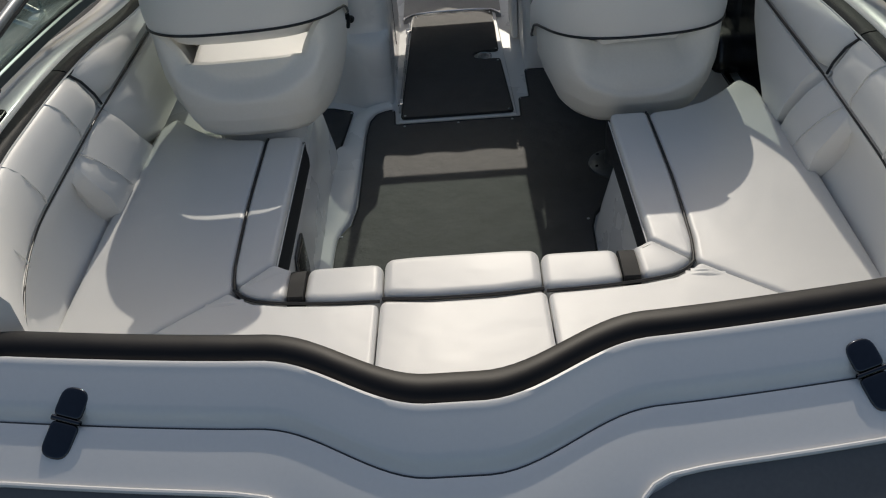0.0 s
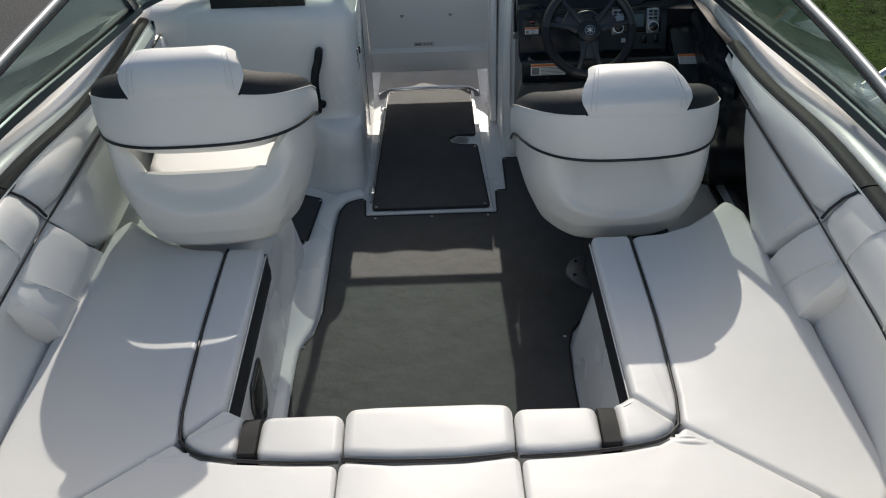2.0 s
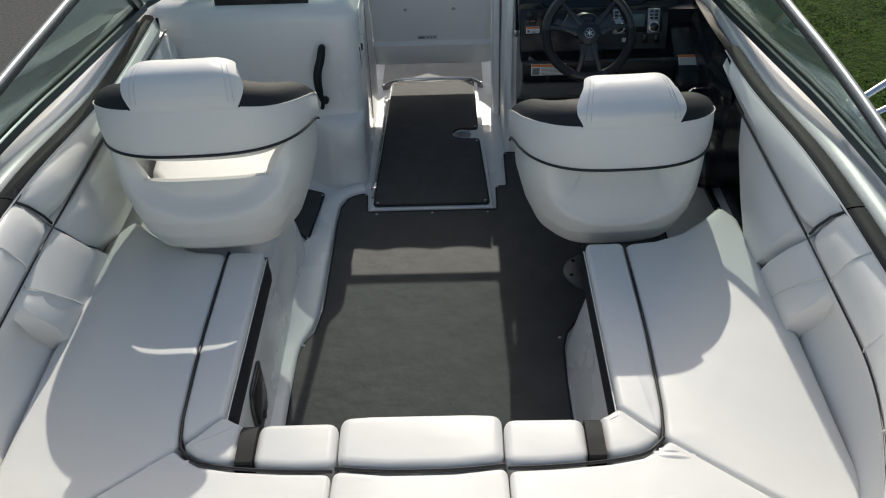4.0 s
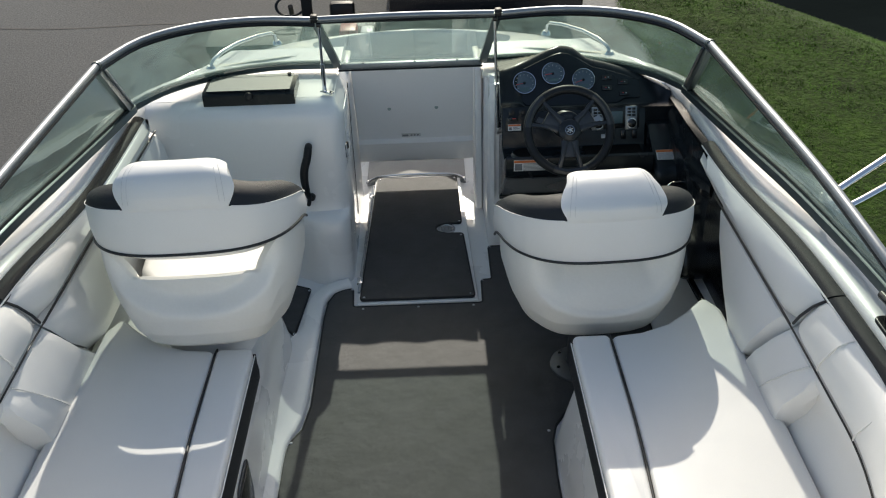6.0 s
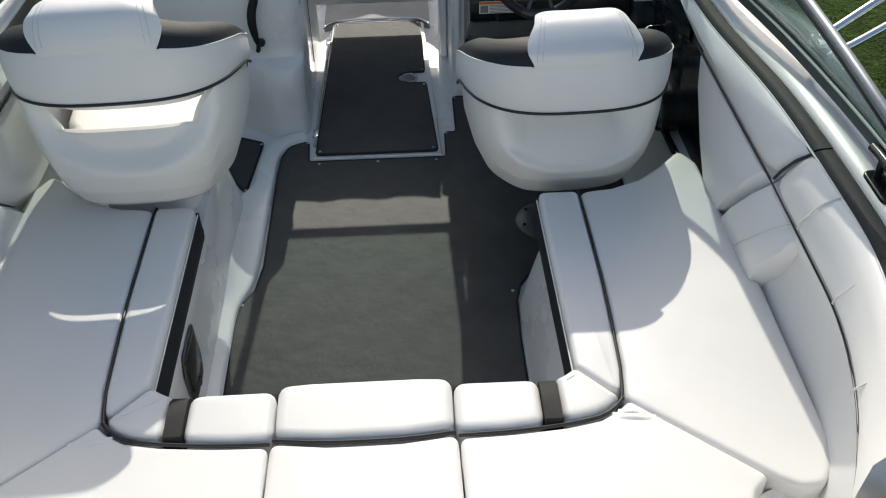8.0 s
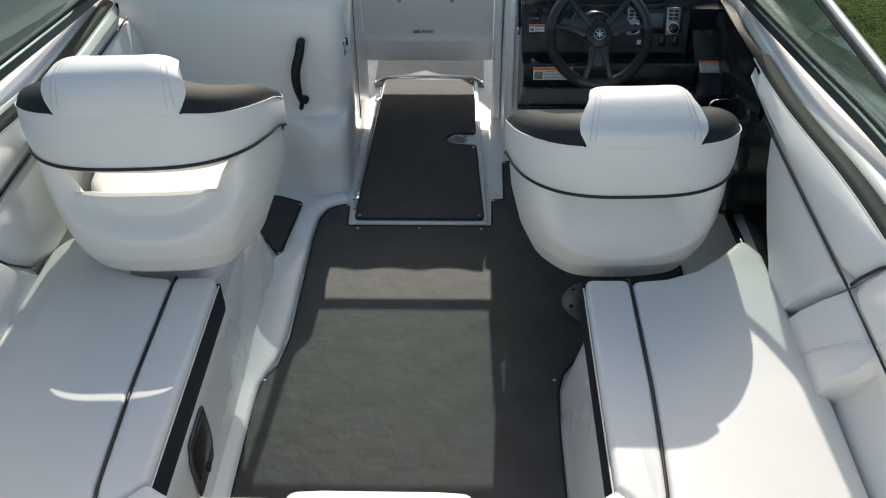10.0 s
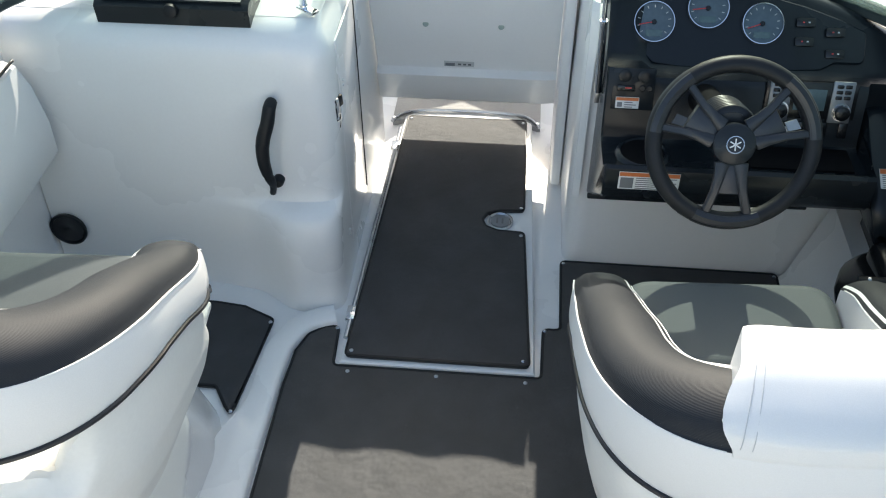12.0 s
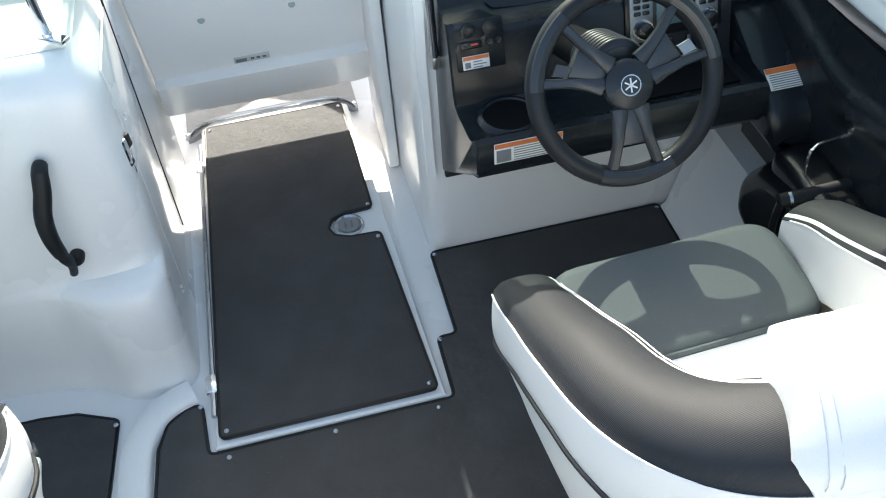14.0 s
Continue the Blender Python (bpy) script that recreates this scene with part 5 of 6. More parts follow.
        head.append([saddle(p.x, o, z, zs, z / h) for o, z in rounder(((0.052, -0.060), (0.0590, -0.040), (0.0645, -0.018), (0.0690 - 0.2 * e, -0.004), (0.0705 - 0.4 * e, h * 0.10), (0.0705 - 0.7 * e, h * 0.22), (0.0690 - e, h * 0.36), (0.058 - e, h * 0.68), (0.038, h * 0.91), (0.008, h), (-0.028, h * 0.98), (-0.058, h * 0.82), (-0.080 + e, h * 0.45), (-0.086 + e, -0.03), (-0.078 + e, -0.13))) + [(-0.05, -0.14), (0.0, -0.02)]])
    part("head_rest", loft(head), WHITE_VINYL, seat, "raised white vinyl saddle in the middle of the back")
    for s in (-1, 1):
        for w in (0.112, 0.121):
            near = min(mid, key=lambda r: abs(r[0].x - s * w))
            p, out, q, zs, zp, rise = near
            h = (1 - 0.16 * (w / 0.150) ** 7) * crown
            line = arc([p + out * o + Vector((0, 0, zs + z)) for o, z in ((o - lean * smooth(0.3, 1.0, v), h * v) for o, v in ((0.0690, 0.1), (0.0668, 0.34), (0.0565, 0.67), (0.0385, 0.905), (0.010, 1.004), (-0.030, 0.982), (-0.060, 0.81)))], 0.01)
            part("stitching", tube(line, 0.0007, 5), THREAD, seat)
    part("piping", tube([p + out * (0.0645 * (0.35 + 0.65 * rise)) + Vector((0, 0, lerp(zs - 0.02, zp, 0.3 + 0.7 * rise))) for p, out, q, zs, zp, rise in st], 0.0042, 8), PIPING, seat, "black piping under the back")
    # moulded tub below, open at the rear in a low slot
    front = [Vector((lerp(tip, -tip, k / 8), reach + 0.03 * math.sin(math.pi * k / 8), 0)) for k in range(1, 8)]
    tub = []
    plan = [(p, zp) for p, out, q, zs, zp, rise in st] + [(p, 0.450) for p in front]
    for p, zp in plan:
        back = p.y < -0.05
        mid_w = (1 - smooth(*((0.172, 0.216) if open_slot else (0.135, 0.215)), abs(p.x))) if back else 0.0
        slot = (0.112 if open_slot else 0.062) * mid_w
        smile = 0.480 + 0.085 * (abs(p.x) / 0.19) ** 2.5
        zt = zp - 0.004 - slot
        d = Vector((p.x, p.y - 0.03, 0))
        col = []
        for v in [0.0, 0.02, 0.06, 0.12, 0.18] + [0.2 + 0.02 * j for j in range(41)]:
            k = table(((0.0, 0.50), (0.02, 0.66), (0.06, 0.80), (0.12, 0.915), (0.20, 1.01), (0.40, 1.125), (0.60, 1.185), (0.80, 1.205), (1.0, 1.21)), v)
            z = lerp(low_z, zt, v)
            if open_slot:
                sink = 0.052 * smooth(smile - 0.022, smile + 0.042, z) * mid_w
            else:
                sink = (0.080 * max(0.0, min(1.0, (z - smile) / max(0.02, zt - smile))) ** 1.5 + 0.016 * smooth(smile - 0.010, smile + 0.014, z)) * mid_w
            c = d * (k * (1.0 - 0.10 * smooth(0.10, 0.24, p.y) * smooth(0.5, 0.9, v)))
            c -= c.normalized() * sink
            col.append((c.x, c.y + 0.03, z))
        for back_in, dz in ((0.012, 0.003), (0.030, -0.008)):
            e = c - c.normalized() * back_in
            col.append((e.x, e.y + 0.03, zt + dz))
        col.append((c.x * 0.75, c.y * 0.75 + 0.03, min(zt, 0.46) - 0.03))
        tub.append(col)
    bm = bmesh.new()
    rings(bm, tub, closed=False, cap=False, loop_along=True)
    low = [v for v in bm.verts if abs(v.co.z - low_z) < 1e-5]
    low.sort(key=lambda v: math.atan2(v.co.y - 0.03, v.co.x))
    bm.faces.new(low)
    part("tub", bm, TUB_WHITE, seat, "ivory moulded tub with an open slot at the back" if open_slot else "ivory moulded tub with a shallow pocket at the back")
    part("seat_pad", pad([(-0.205, 0.088), (0.205 + 0.3 * splay, 0.088), (0.195 + splay, reach + 0.02), (-0.195, reach + 0.02)], 0.44, cz, 0.022, 0.006, 0.05), GREY_WEAVE, seat, "grey ribbed front seat panel")
    part("seat_pad_rear", pad([(-0.208, 0.088), (0.208, 0.088), (0.20, -0.10), (0.13, -0.205), (-0.13, -0.205), (-0.20, -0.10)], 0.44, cz + 0.002, 0.022, 0.004, 0.05), WHITE_VINYL, seat, "white vinyl rear seat panel")
    if rear:
        part("lumbar_pad", pad([(-0.19, -0.08), (0.19, -0.08), (0.145, -0.195), (-0.145, -0.195)], 0.54, cz + rear, 0.025, 0, 0.04), WHITE_VINYL, seat, "white vinyl lumbar pad")
    part("seat_welt", tube([(-0.195, 0.088, cz - 0.016), (-0.17, 0.088, cz - 0.008), (0.17, 0.088, cz - 0.008), (0.195, 0.088, cz - 0.016)], 0.007, 8), GREY_WEAVE, seat)
    return seat


STAR_SEAT = pose(0.590, -0.470, -0.012, 0, 0, 2.5) @ Matrix.Diagonal((0.955, 1, 1, 1))
PORT_SEAT = pose(-0.630, -0.597, 0.147, 0, 0, 2.7) @ Matrix.Diagonal((0.965, 1, 1, 1))
bucket_seat(STAR_SEAT, 0.14, crown=0.088, lean=0.04, low_z=0.322, splay=0.030)
bucket_seat(PORT_SEAT, 0.0, 0.265, 0.212, 0.522, crown=0.092, low_z=0.275, droop=0.018, open_slot=True)


def pedestal(x, y, z0, z1, label):
    p = empty("seat_pedestal", label, "pedestal", pose(x, y, 0), group="seat pedestals")
    part("base_plate", lathe([(0, z0), (0.106, z0), (0.105, z0 + 0.008), (0.094, z0 + 0.014), (0.06, z0 + 0.022), (0, z0 + 0.022)], 32), PED_DARK, p)
    part("column", lathe([(0, z0 + 0.02), (0.050, z0 + 0.02), (0.046, z0 + 0.03), (0.044, z1 - 0.06), (0.052, z1 - 0.055), (0.052, z1 - 0.03), (0.044, z1 - 0.028), (0.044, z1), (0, z1)], 24), DARK_STEEL, p)
    part("swivel_plate", box(-0.11, 0.11, -0.11, 0.11, z1 - 0.012, z1 + 0.004, 0.003), GLOSS_BLACK, p)
    for k in range(6):
        a = radians(60 * k + 20)
        part("bolt", lathe([(0, z0 + 0.012), (0.007, z0 + 0.012), (0.006, z0 + 0.018), (0, z0 + 0.018)], 8, pose(0.084 * math.cos(a), 0.084 * math.sin(a), 0)), GLOSS_BLACK, p)


pedestal(0.590, -0.41, 0.0, 0.291, "brushed aluminium seat pedestal bolted to the carpet")
tagged(part("seat_plinth", pad([(-0.80, -0.73), (-0.53, -0.73), (-0.51, -0.46), (-0.80, -0.46)], 0.322, 0.412, 0.02, 0, 0.09), GELCOAT), "low white moulded plinth under the passenger seat", "plinth")
pedestal(-0.640, -0.55, 0.323, 0.458, "low aluminium seat pedestal on the white seat box")


# ---------------------------------------------------------------- lounge and bench cushions
TOP = 0.44


def cushion(name, label, poly, z0=0.325, z1=TOP, r=0.022, dome=0.006, corner=0.035, mat=None, s=1):
    c = empty(name, label, "cushion", group="cockpit cushions")
    part("cover", sided(pad(poly, z0, z1, r, dome, corner, 5), s), mat or WHITE_VINYL, c)
    return c


def bead(parent, pts, s=1, r=0.0040, mat=None, name="piping"):
    return part(name, sided(tube(arc(pts, 0.03), r, 8), s), mat or PIPING, parent)


aft_pair = {}
for s in (1, -1):
    side_name = "starboard" if s > 0 else "port"
    lounge = cushion("lounge_cushion", f"long white vinyl lounge cushion along the {side_name} side",
                     [(0.604, -0.818), (0.70, -0.806), (0.79, -0.768), (0.865, -0.705), (0.94, -0.625), (0.978, -0.70), (0.987, -0.94), (1.003, -1.25), (0.998, -1.72), (0.978, -1.80), (0.945, -1.842), (0.90, -1.846), (0.862, -1.826), (0.581, -1.590), (0.594, -1.50), (0.604, -1.20)], corner=0.03, r=0.015, s=s)
    bead(lounge, [(0.6035, -0.822, 0.425), (0.6035, -0.836, 0.437), (0.6030, -1.20, 0.4385), (0.590, -1.50, 0.4385), (0.576, -1.588, 0.437)], s)
    xi, low = (0.487, -0.007) if s > 0 else (0.491, -0.008)
    edge = cushion("lounge_edge_roll", f"narrow white vinyl roll with a black side along the {side_name} lounge", [(xi, -0.815), (0.602, -0.815), (0.602, -1.20), (0.591, -1.50), (0.577, -1.583), (xi, -1.488)], z1=TOP + 0.002, r=0.013, corner=[0.018, 0.006, 0.006, 0.006, 0.006, 0.006], s=s)
    part("side_panel", sided(loft([[(x, y, z) for x, z in ((xi + low, 0.330), (xi + low - 0.002, 0.36), (xi - 0.004, 0.412))] + [(xi + 0.020, y, z) for z in (0.417, 0.328)] for y in (-0.822, -0.83, -1.2, -1.49)]), s), CHARCOAL_WEAVE, edge, "charcoal ribbed side panel")
    part("end_panel", sided(loft([[(x, -0.810, z) for z in (0.330, 0.412)] + [(x, -0.822, z) for z in (0.417, 0.328)] for x in (xi - 0.004, 0.53, 0.59)]), s), BLACK_VINYL, edge)
    bead(edge, [(xi - 0.0035, -0.825, 0.416), (xi - 0.0035, -1.2, 0.417), (xi - 0.0035, -1.49, 0.416)], s, 0.0022, WHITE_VINYL, "welt")
    # corner of the front roll, mitred to the lounge roll
    cor = cushion("bench_corner_roll", "white vinyl corner roll at the end of the aft bench", [(xi, -1.489), (0.574, -1.584), (0.548, -1.612), (0.51, -1.634), (0.435, -1.650), (0.435, -1.522), (0.455, -1.512)], z1=TOP + 0.006, r=0.020, corner=0.012, s=s)
    strap = tagged(part("roll_strap", sided(loft([[(x, y, z) for y, z in ((-1.519, 0.34), (-1.517, 0.405), (-1.527, 0.437), (-1.55, 0.452), (-1.60, 0.4535), (-1.645, 0.449), (-1.658, 0.43), (-1.66, 0.40), (-1.60, 0.38))] for x in (0.395, 0.396, 0.434, 0.435)]), s), STRAP_BLACK), "charcoal woven strap round the bench roll", "strap", group="bench straps")
    cushion("bench_front_roll", "white vinyl front roll of the aft bench", [(0.2005, -1.520), (0.395, -1.522), (0.395, -1.652), (0.30, -1.662), (0.1985, -1.662)], z1=TOP + 0.006, r=0.020, corner=[0.020, 0.004, 0.004, 0.004, 0.006], s=s)
    aft = cushion("aft_bench_cushion", f"white vinyl aft bench cushion on the {side_name} side", [(0.2065, -1.676), (0.32, -1.672), (0.44, -1.662), (0.52, -1.646), (0.565, -1.618), (0.590, -1.594), (0.842, -1.815), (0.800, -1.850), (0.774, -1.905), (0.76, -2.06), (0.40, -2.10), (0.30, -2.12), (0.2125, -2.16)], corner=0.010, r=0.012, s=s)
    aft_pair[s] = aft
    bead(aft, [(0.204, -1.669, 0.437), (0.32, -1.667, 0.439), (0.43, -1.657, 0.439), (0.515, -1.640, 0.439), (0.556, -1.614, 0.438), (0.578, -1.588, 0.438)], s, 0.0045)
cushion("bench_front_roll", "white vinyl middle front roll of the aft bench", [(-0.1975, -1.508), (-0.12, -1.503), (0.12, -1.503), (0.1975, -1.508), (0.1955, -1.655), (0.08, -1.668), (-0.08, -1.668), (-0.1955, -1.655)], z1=TOP + 0.010, r=0.021, corner=[0.022, 0.02, 0.02, 0.022, 0.006, 0.02, 0.02, 0.006])
mid = cushion("aft_bench_cushion", "white vinyl removable middle cushion of the aft bench", [(-0.203, -1.668), (-0.08, -1.682), (0.08, -1.682), (0.203, -1.668), (0.210, -2.22), (-0.210, -2.22)], z1=TOP + 0.002, r=0.013, corner=0.014)
bead(mid, [(-0.198, -1.661, 0.438), (-0.08, -1.675, 0.442), (0.08, -1.675, 0.442), (0.198, -1.661, 0.438)], 1, 0.005)

# puckers where the corner piping pulls the vinyl
for s in (1, -1):
    for x0, y0, x1, y1, h, w in ((0.545, -1.640, 0.640, -1.652, 0.0044, 0.012), (0.560, -1.628, 0.615, -1.632, 0.003, 0.008))[:2 if s > 0 else 1]:
        d = Vector((x1 - x0, y1 - y0, 0))
        q = Vector((-d.y, d.x, 0)).normalized()
        pk = [[Vector((x0, y0, TOP)) + d * t + q * (o * w) + Vector((0, 0, -0.0006 + (0.5 + 0.5 * math.cos(math.pi * o)) * h * math.sin(math.pi * t) ** 1.5)) for o in [j / 8 - 1 for j in range(17)]] for t in [k / 24 for k in range(25)]]
        part("pucker", sided(loft(pk, closed=False), s), WHITE_VINYL, aft_pair[s])


# ---------------------------------------------------------------- side bolsters
def pipe_z(y):
    return 0.690 if y > -1.1 else lerp(0.690, 0.664, min(1.0, (-1.1 - y) / 0.65))


def bolsters(s):
    nm = "starboard" if s > 0 else "port"
    dy = 0.0 if s > 0 else 0.135
    seam = lambda z: -0.945 + dy - 0.74 * (z - 0.44) + (0.03 if s < 0 and z < 0.5 else 0)
    if s > 0:
        front = lambda z: table([(0.43, -0.78), (0.55, -0.66), (0.69, -0.42), (0.72, -0.26), (0.745, -0.17), (0.80, -0.12)], z)
    else:
        front = lambda z: 0.285
    x_in = lambda y: 0.0 if y > -1.5 else 0.10 * ((-1.5 - y) / 0.45) ** 2

    def skin(rows, a, b, n=16, round_end=(True, True), power=1.0):
        """A pad between the lines a(z) and b(z); rows give (x, z offset rule) of the cross-section."""
        out = []
        for k in range(n + 1):
            t = k / n
            e = 1.0
            if round_end[0]:
                e = min(e, 0.55 + 0.45 * math.sqrt(max(0.0, 1 - (1 - min(1, t / 0.10)) ** 2)))
            if round_end[1]:
                e = min(e, 0.55 + 0.45 * math.sqrt(max(0.0, 1 - (1 - min(1, (1 - t) / 0.10)) ** 2)))
            lp = []
            for x, zf in rows:
                z = 0.6
                for _ in range(4):
                    y = lerp(a(z), b(z), t)
                    z = zf(y)
                xx = x - x_in(y)
                lp.append((1.062 - (1.062 - xx) * (e if xx < 1.03 else 1), y, z))
            out.append(lp)
        return sided(loft(out), s)

    up = ((1.030, lambda y: pipe_z(y) + 0.002), (1.006, lambda y: pipe_z(y) + 0.012), (0.993, lambda y: pipe_z(y) + 0.05), (1.000, lambda y: sheer(y) - 0.035), (1.018, lambda y: sheer(y) - 0.010), (1.036, lambda y: sheer(y) - 0.002), (1.066, lambda y: sheer(y) - 0.006), (1.068, lambda y: pipe_z(y)))
    lowr = ((0.985, lambda y: 0.415), (0.972, lambda y: 0.435), (0.968, lambda y: 0.52), (0.982, lambda y: 0.62), (1.004, lambda y: pipe_z(y) - 0.016), (1.030, lambda y: pipe_z(y) - 0.003), (1.068, lambda y: pipe_z(y) - 0.004), (1.068, lambda y: 0.415))
    strip = ((1.030, lambda y: sheer(y) - 0.006), (1.036, lambda y: sheer(y) + 0.006), (1.048, lambda y: sheer(y) + 0.012), (1.066, lambda y: sheer(y) + 0.013), (1.0755, lambda y: sheer(y) + 0.006), (1.0755, lambda y: sheer(y) - 0.012), (1.032, lambda y: sheer(y) - 0.014))
    gap = 0.004
    end = lambda z: -2.07
    f = empty("side_bolster", f"white vinyl forward {nm} bolster with a charcoal cap", "bolster", group="side bolsters")
    part("upper_pad", skin(up, front, lambda z: seam(z) + gap), WHITE_VINYL, f)
    part("lower_pad", skin(lowr, front, lambda z: seam(z) + gap, round_end=(s > 0, True)), WHITE_VINYL, f)
    part("cap", skin(strip, lambda z: front(0.8) - 0.02, lambda z: seam(z) + 0.002, round_end=(False, False)), CHARCOAL_WEAVE, f, "charcoal ribbed cap strip")
    y0, y1 = front(0.69), seam(0.69)
    part("piping", sided(tube([(1.006, lerp(y0, y1, k / 12), 0.689) for k in range(13)], 0.0036, 8), s), PIPING, f)
    part("seam_piping", sided(tube([(1.016, seam(0.69), 0.69), (1.012, seam(0.74), 0.74), (1.018, seam(0.80), 0.80), (1.036, seam(0.846), 0.842), (1.060, seam(0.85), 0.846)], 0.004, 8), s), PIPING, f)
    part("welt", sided(tube([(1.0305, lerp(front(0.8) - 0.02, seam(0.85), k / 16), sheer(lerp(front(0.8) - 0.02, seam(0.85), k / 16)) - 0.004) for k in range(17)], 0.0025, 6), s), WHITE_VINYL, f)
    a = empty("side_bolster", f"white vinyl aft {nm} bolster with an arm recess", "bolster", group="side bolsters")
    part("upper_pad", skin(up, lambda z: seam(z) - gap, end, 26, (True, False)), WHITE_VINYL, a)
    part("cap", skin(strip, lambda z: seam(z) - 0.004, end, 20, (False, False)), CHARCOAL_WEAVE, a, "charcoal ribbed cap strip")
    notch = -1.238 if s > 0 else -1.222
    part("arm_block", skin(lowr, lambda z: seam(z) - gap, lambda z: notch - 0.10 * smooth(0.45, 0.62, z)), WHITE_VINYL, a)
    rec = ((1.000, lambda y: 0.330), (1.002, lambda y: 0.400), (1.016, lambda y: 0.440), (1.036, lambda y: 0.500), (1.040, lambda y: 0.555), (1.028, lambda y: 0.610), (1.010, lambda y: 0.645), (1.008, lambda y: pipe_z(y) - 0.010), (1.030, lambda y: pipe_z(y) - 0.002), (1.068, lambda y: pipe_z(y) - 0.004), (1.068, lambda y: 0.330))
    part("arm_recess", skin(rec, lambda z: notch + 0.05, end, 18, (False, False)), WHITE_VINYL, a)
    part("piping", sided(tube([(1.006 - x_in(y), y, pipe_z(y) - 0.001) for y in [lerp(seam(0.69), -2.07, k / 20) for k in range(21)]], 0.0026, 8), s), PIPING, a)
    # cross seams sewn into the pads
    for y0 in ((-1.36, -1.60, -1.84) if s > 0 else (-1.24, -1.545, -1.80)):
        row = [(1.0005 - x_in(y0), pipe_z(y0) + 0.018), (0.9915, pipe_z(y0) + 0.05), (0.9945, 0.77), (0.9995, sheer(y0) - 0.035), (1.0165, sheer(y0) - 0.010), (1.032, sheer(y0) - 0.002)]
        part("cross_seam", sided(tube(arc([(x - (x_in(y0) if i else 0), y0 - 0.55 * (z - 0.74), z) for i, (x, z) in enumerate(row)], 0.02), 0.0022, 6), s), SEAM_VINYL, a)
    y0 = -1.112 if s > 0 else -1.075
    part("cross_seam", sided(tube(arc([(x, y0 - 0.85 * (z - 0.464), z) for x, z in ((0.9705, 0.45), (0.967, 0.52), (0.9815, 0.62), (1.003, pipe_z(y0) - 0.017))], 0.02), 0.0020, 6), s), SEAM_VINYL, a)
    part("welt", sided(tube([(1.0305 - x_in(y), y, sheer(y) - 0.004) for y in [lerp(seam(0.85), -2.07, k / 16) for k in range(17)]], 0.0025, 6), s), WHITE_VINYL, a)


bolsters(1), bolsters(-1)

# small locker latch on the port lounge base
lat = empty("locker_latch", "black and steel flush pull on the port lounge base", "latch")
lm = axes((-0.487, -1.205, 0.200), (1, 0, 0.03), (0, 1, 0)) @ Matrix.Diagonal((1.2, 1.15, 1, 1))
part("bezel", pad([(-0.065, -0.075), (0.045, -0.075), (0.065, -0.03), (0.065, 0.075), (-0.045, 0.075), (-0.065, 0.03)], 0.0, 0.008, 0.003, 0, 0.01, place=lm), DARK_STEEL, lat)
part("paddle", box(-0.052, 0.050, -0.034, 0.066, 0.006, 0.012, 0.003, place=lm), GLOSS_BLACK, lat)
part("key_lock", lathe([(0, 0.008), (0.012, 0.008), (0.011, 0.013), (0, 0.013)], 16, lm @ pose(0, -0.055, 0)), GLOSS_BLACK, lat)

# ---------------------------------------------------------------- transom
def stern(x):
    """How far aft the middle of the transom pad lies at x."""
    a = abs(x + 0.01)
    return -2.205 - 0.125 * (1 - smooth(0.045, 0.340, a)) + 0.055 * min(1.0, max(0.0, (a - 0.31) / 0.5)) ** 1.3 + 0.5 * max(0.0, a - 0.80) ** 2


def along(rows, a, b, step=0.02):
    n = int((b - a) / step)
    return loft([[(x, stern(x) + o, z) for o, z in rows] for x in (lerp(a, b, i / n) for i in range(n + 1))])


tp = empty("transom_pad", "black vinyl roll pad curving along the transom", "pad")
part("roll", along(((0.044, 0.73), (0.047, 0.768), (0.041, 0.783), (0.026, 0.790), (0.008, 0.791), (-0.004, 0.788), (-0.013, 0.781), (-0.019, 0.771), (-0.0205, 0.75), (-0.015, 0.74)), -0.87, 0.87), BLACK_VINYL, tp)
for s in (1, -1):
    part("end_cap", sided(lathe([(0, -0.03), (0.034, -0.028), (0.036, 0.0), (0.032, 0.014), (0.02, 0.022), (0, 0.025)], 20, pose(0.868, stern(0.868), 0.772)), s), BLACK_VINYL, tp)
part("under_welt", along([(0.0345 + 0.004 * math.cos(k), 0.744 + 0.004 * math.sin(k)) for k in (0, 1.26, 2.51, 3.77, 5.03)], -0.87, 0.87), PIPING, tp)
br = empty("upholstered_panel", "white vinyl upholstered wall behind the aft bench", "panel")
for a, b in ((-0.87, -0.212), (-0.206, 0.206), (0.212, 0.87)):
    part("back_panel", along(((0.10, 0.40), (0.098, 0.46), (0.085, 0.56), (0.060, 0.68), (0.040, 0.735), (0.02, 0.742), (-0.03, 0.742), (-0.03, 0.40)), a, b), WHITE_VINYL, br)
tr = empty("transom_deck", "silver-grey moulded transom with a hatch joint", "transom", kind="structure")
part("upper_moulding", along(((0.02, 0.735), (-0.020, 0.750), (-0.025, 0.779), (-0.029, 0.784), (-0.035, 0.784), (-0.042, 0.779), (-0.050, 0.7735), (-0.096, 0.7450), (-0.102, 0.7405), (-0.107, 0.7335), (-0.1155, 0.7140), (-0.117, 0.709), (-0.100, 0.69), (0.02, 0.69)), -1.24, 1.24), DECK_GREY, tr)
part("joint_gasket", along(((-0.09, 0.708), (-0.1185, 0.7085), (-0.1185, 0.698), (-0.09, 0.68)), -1.24, 1.24), PANEL_RUBBER, tr)
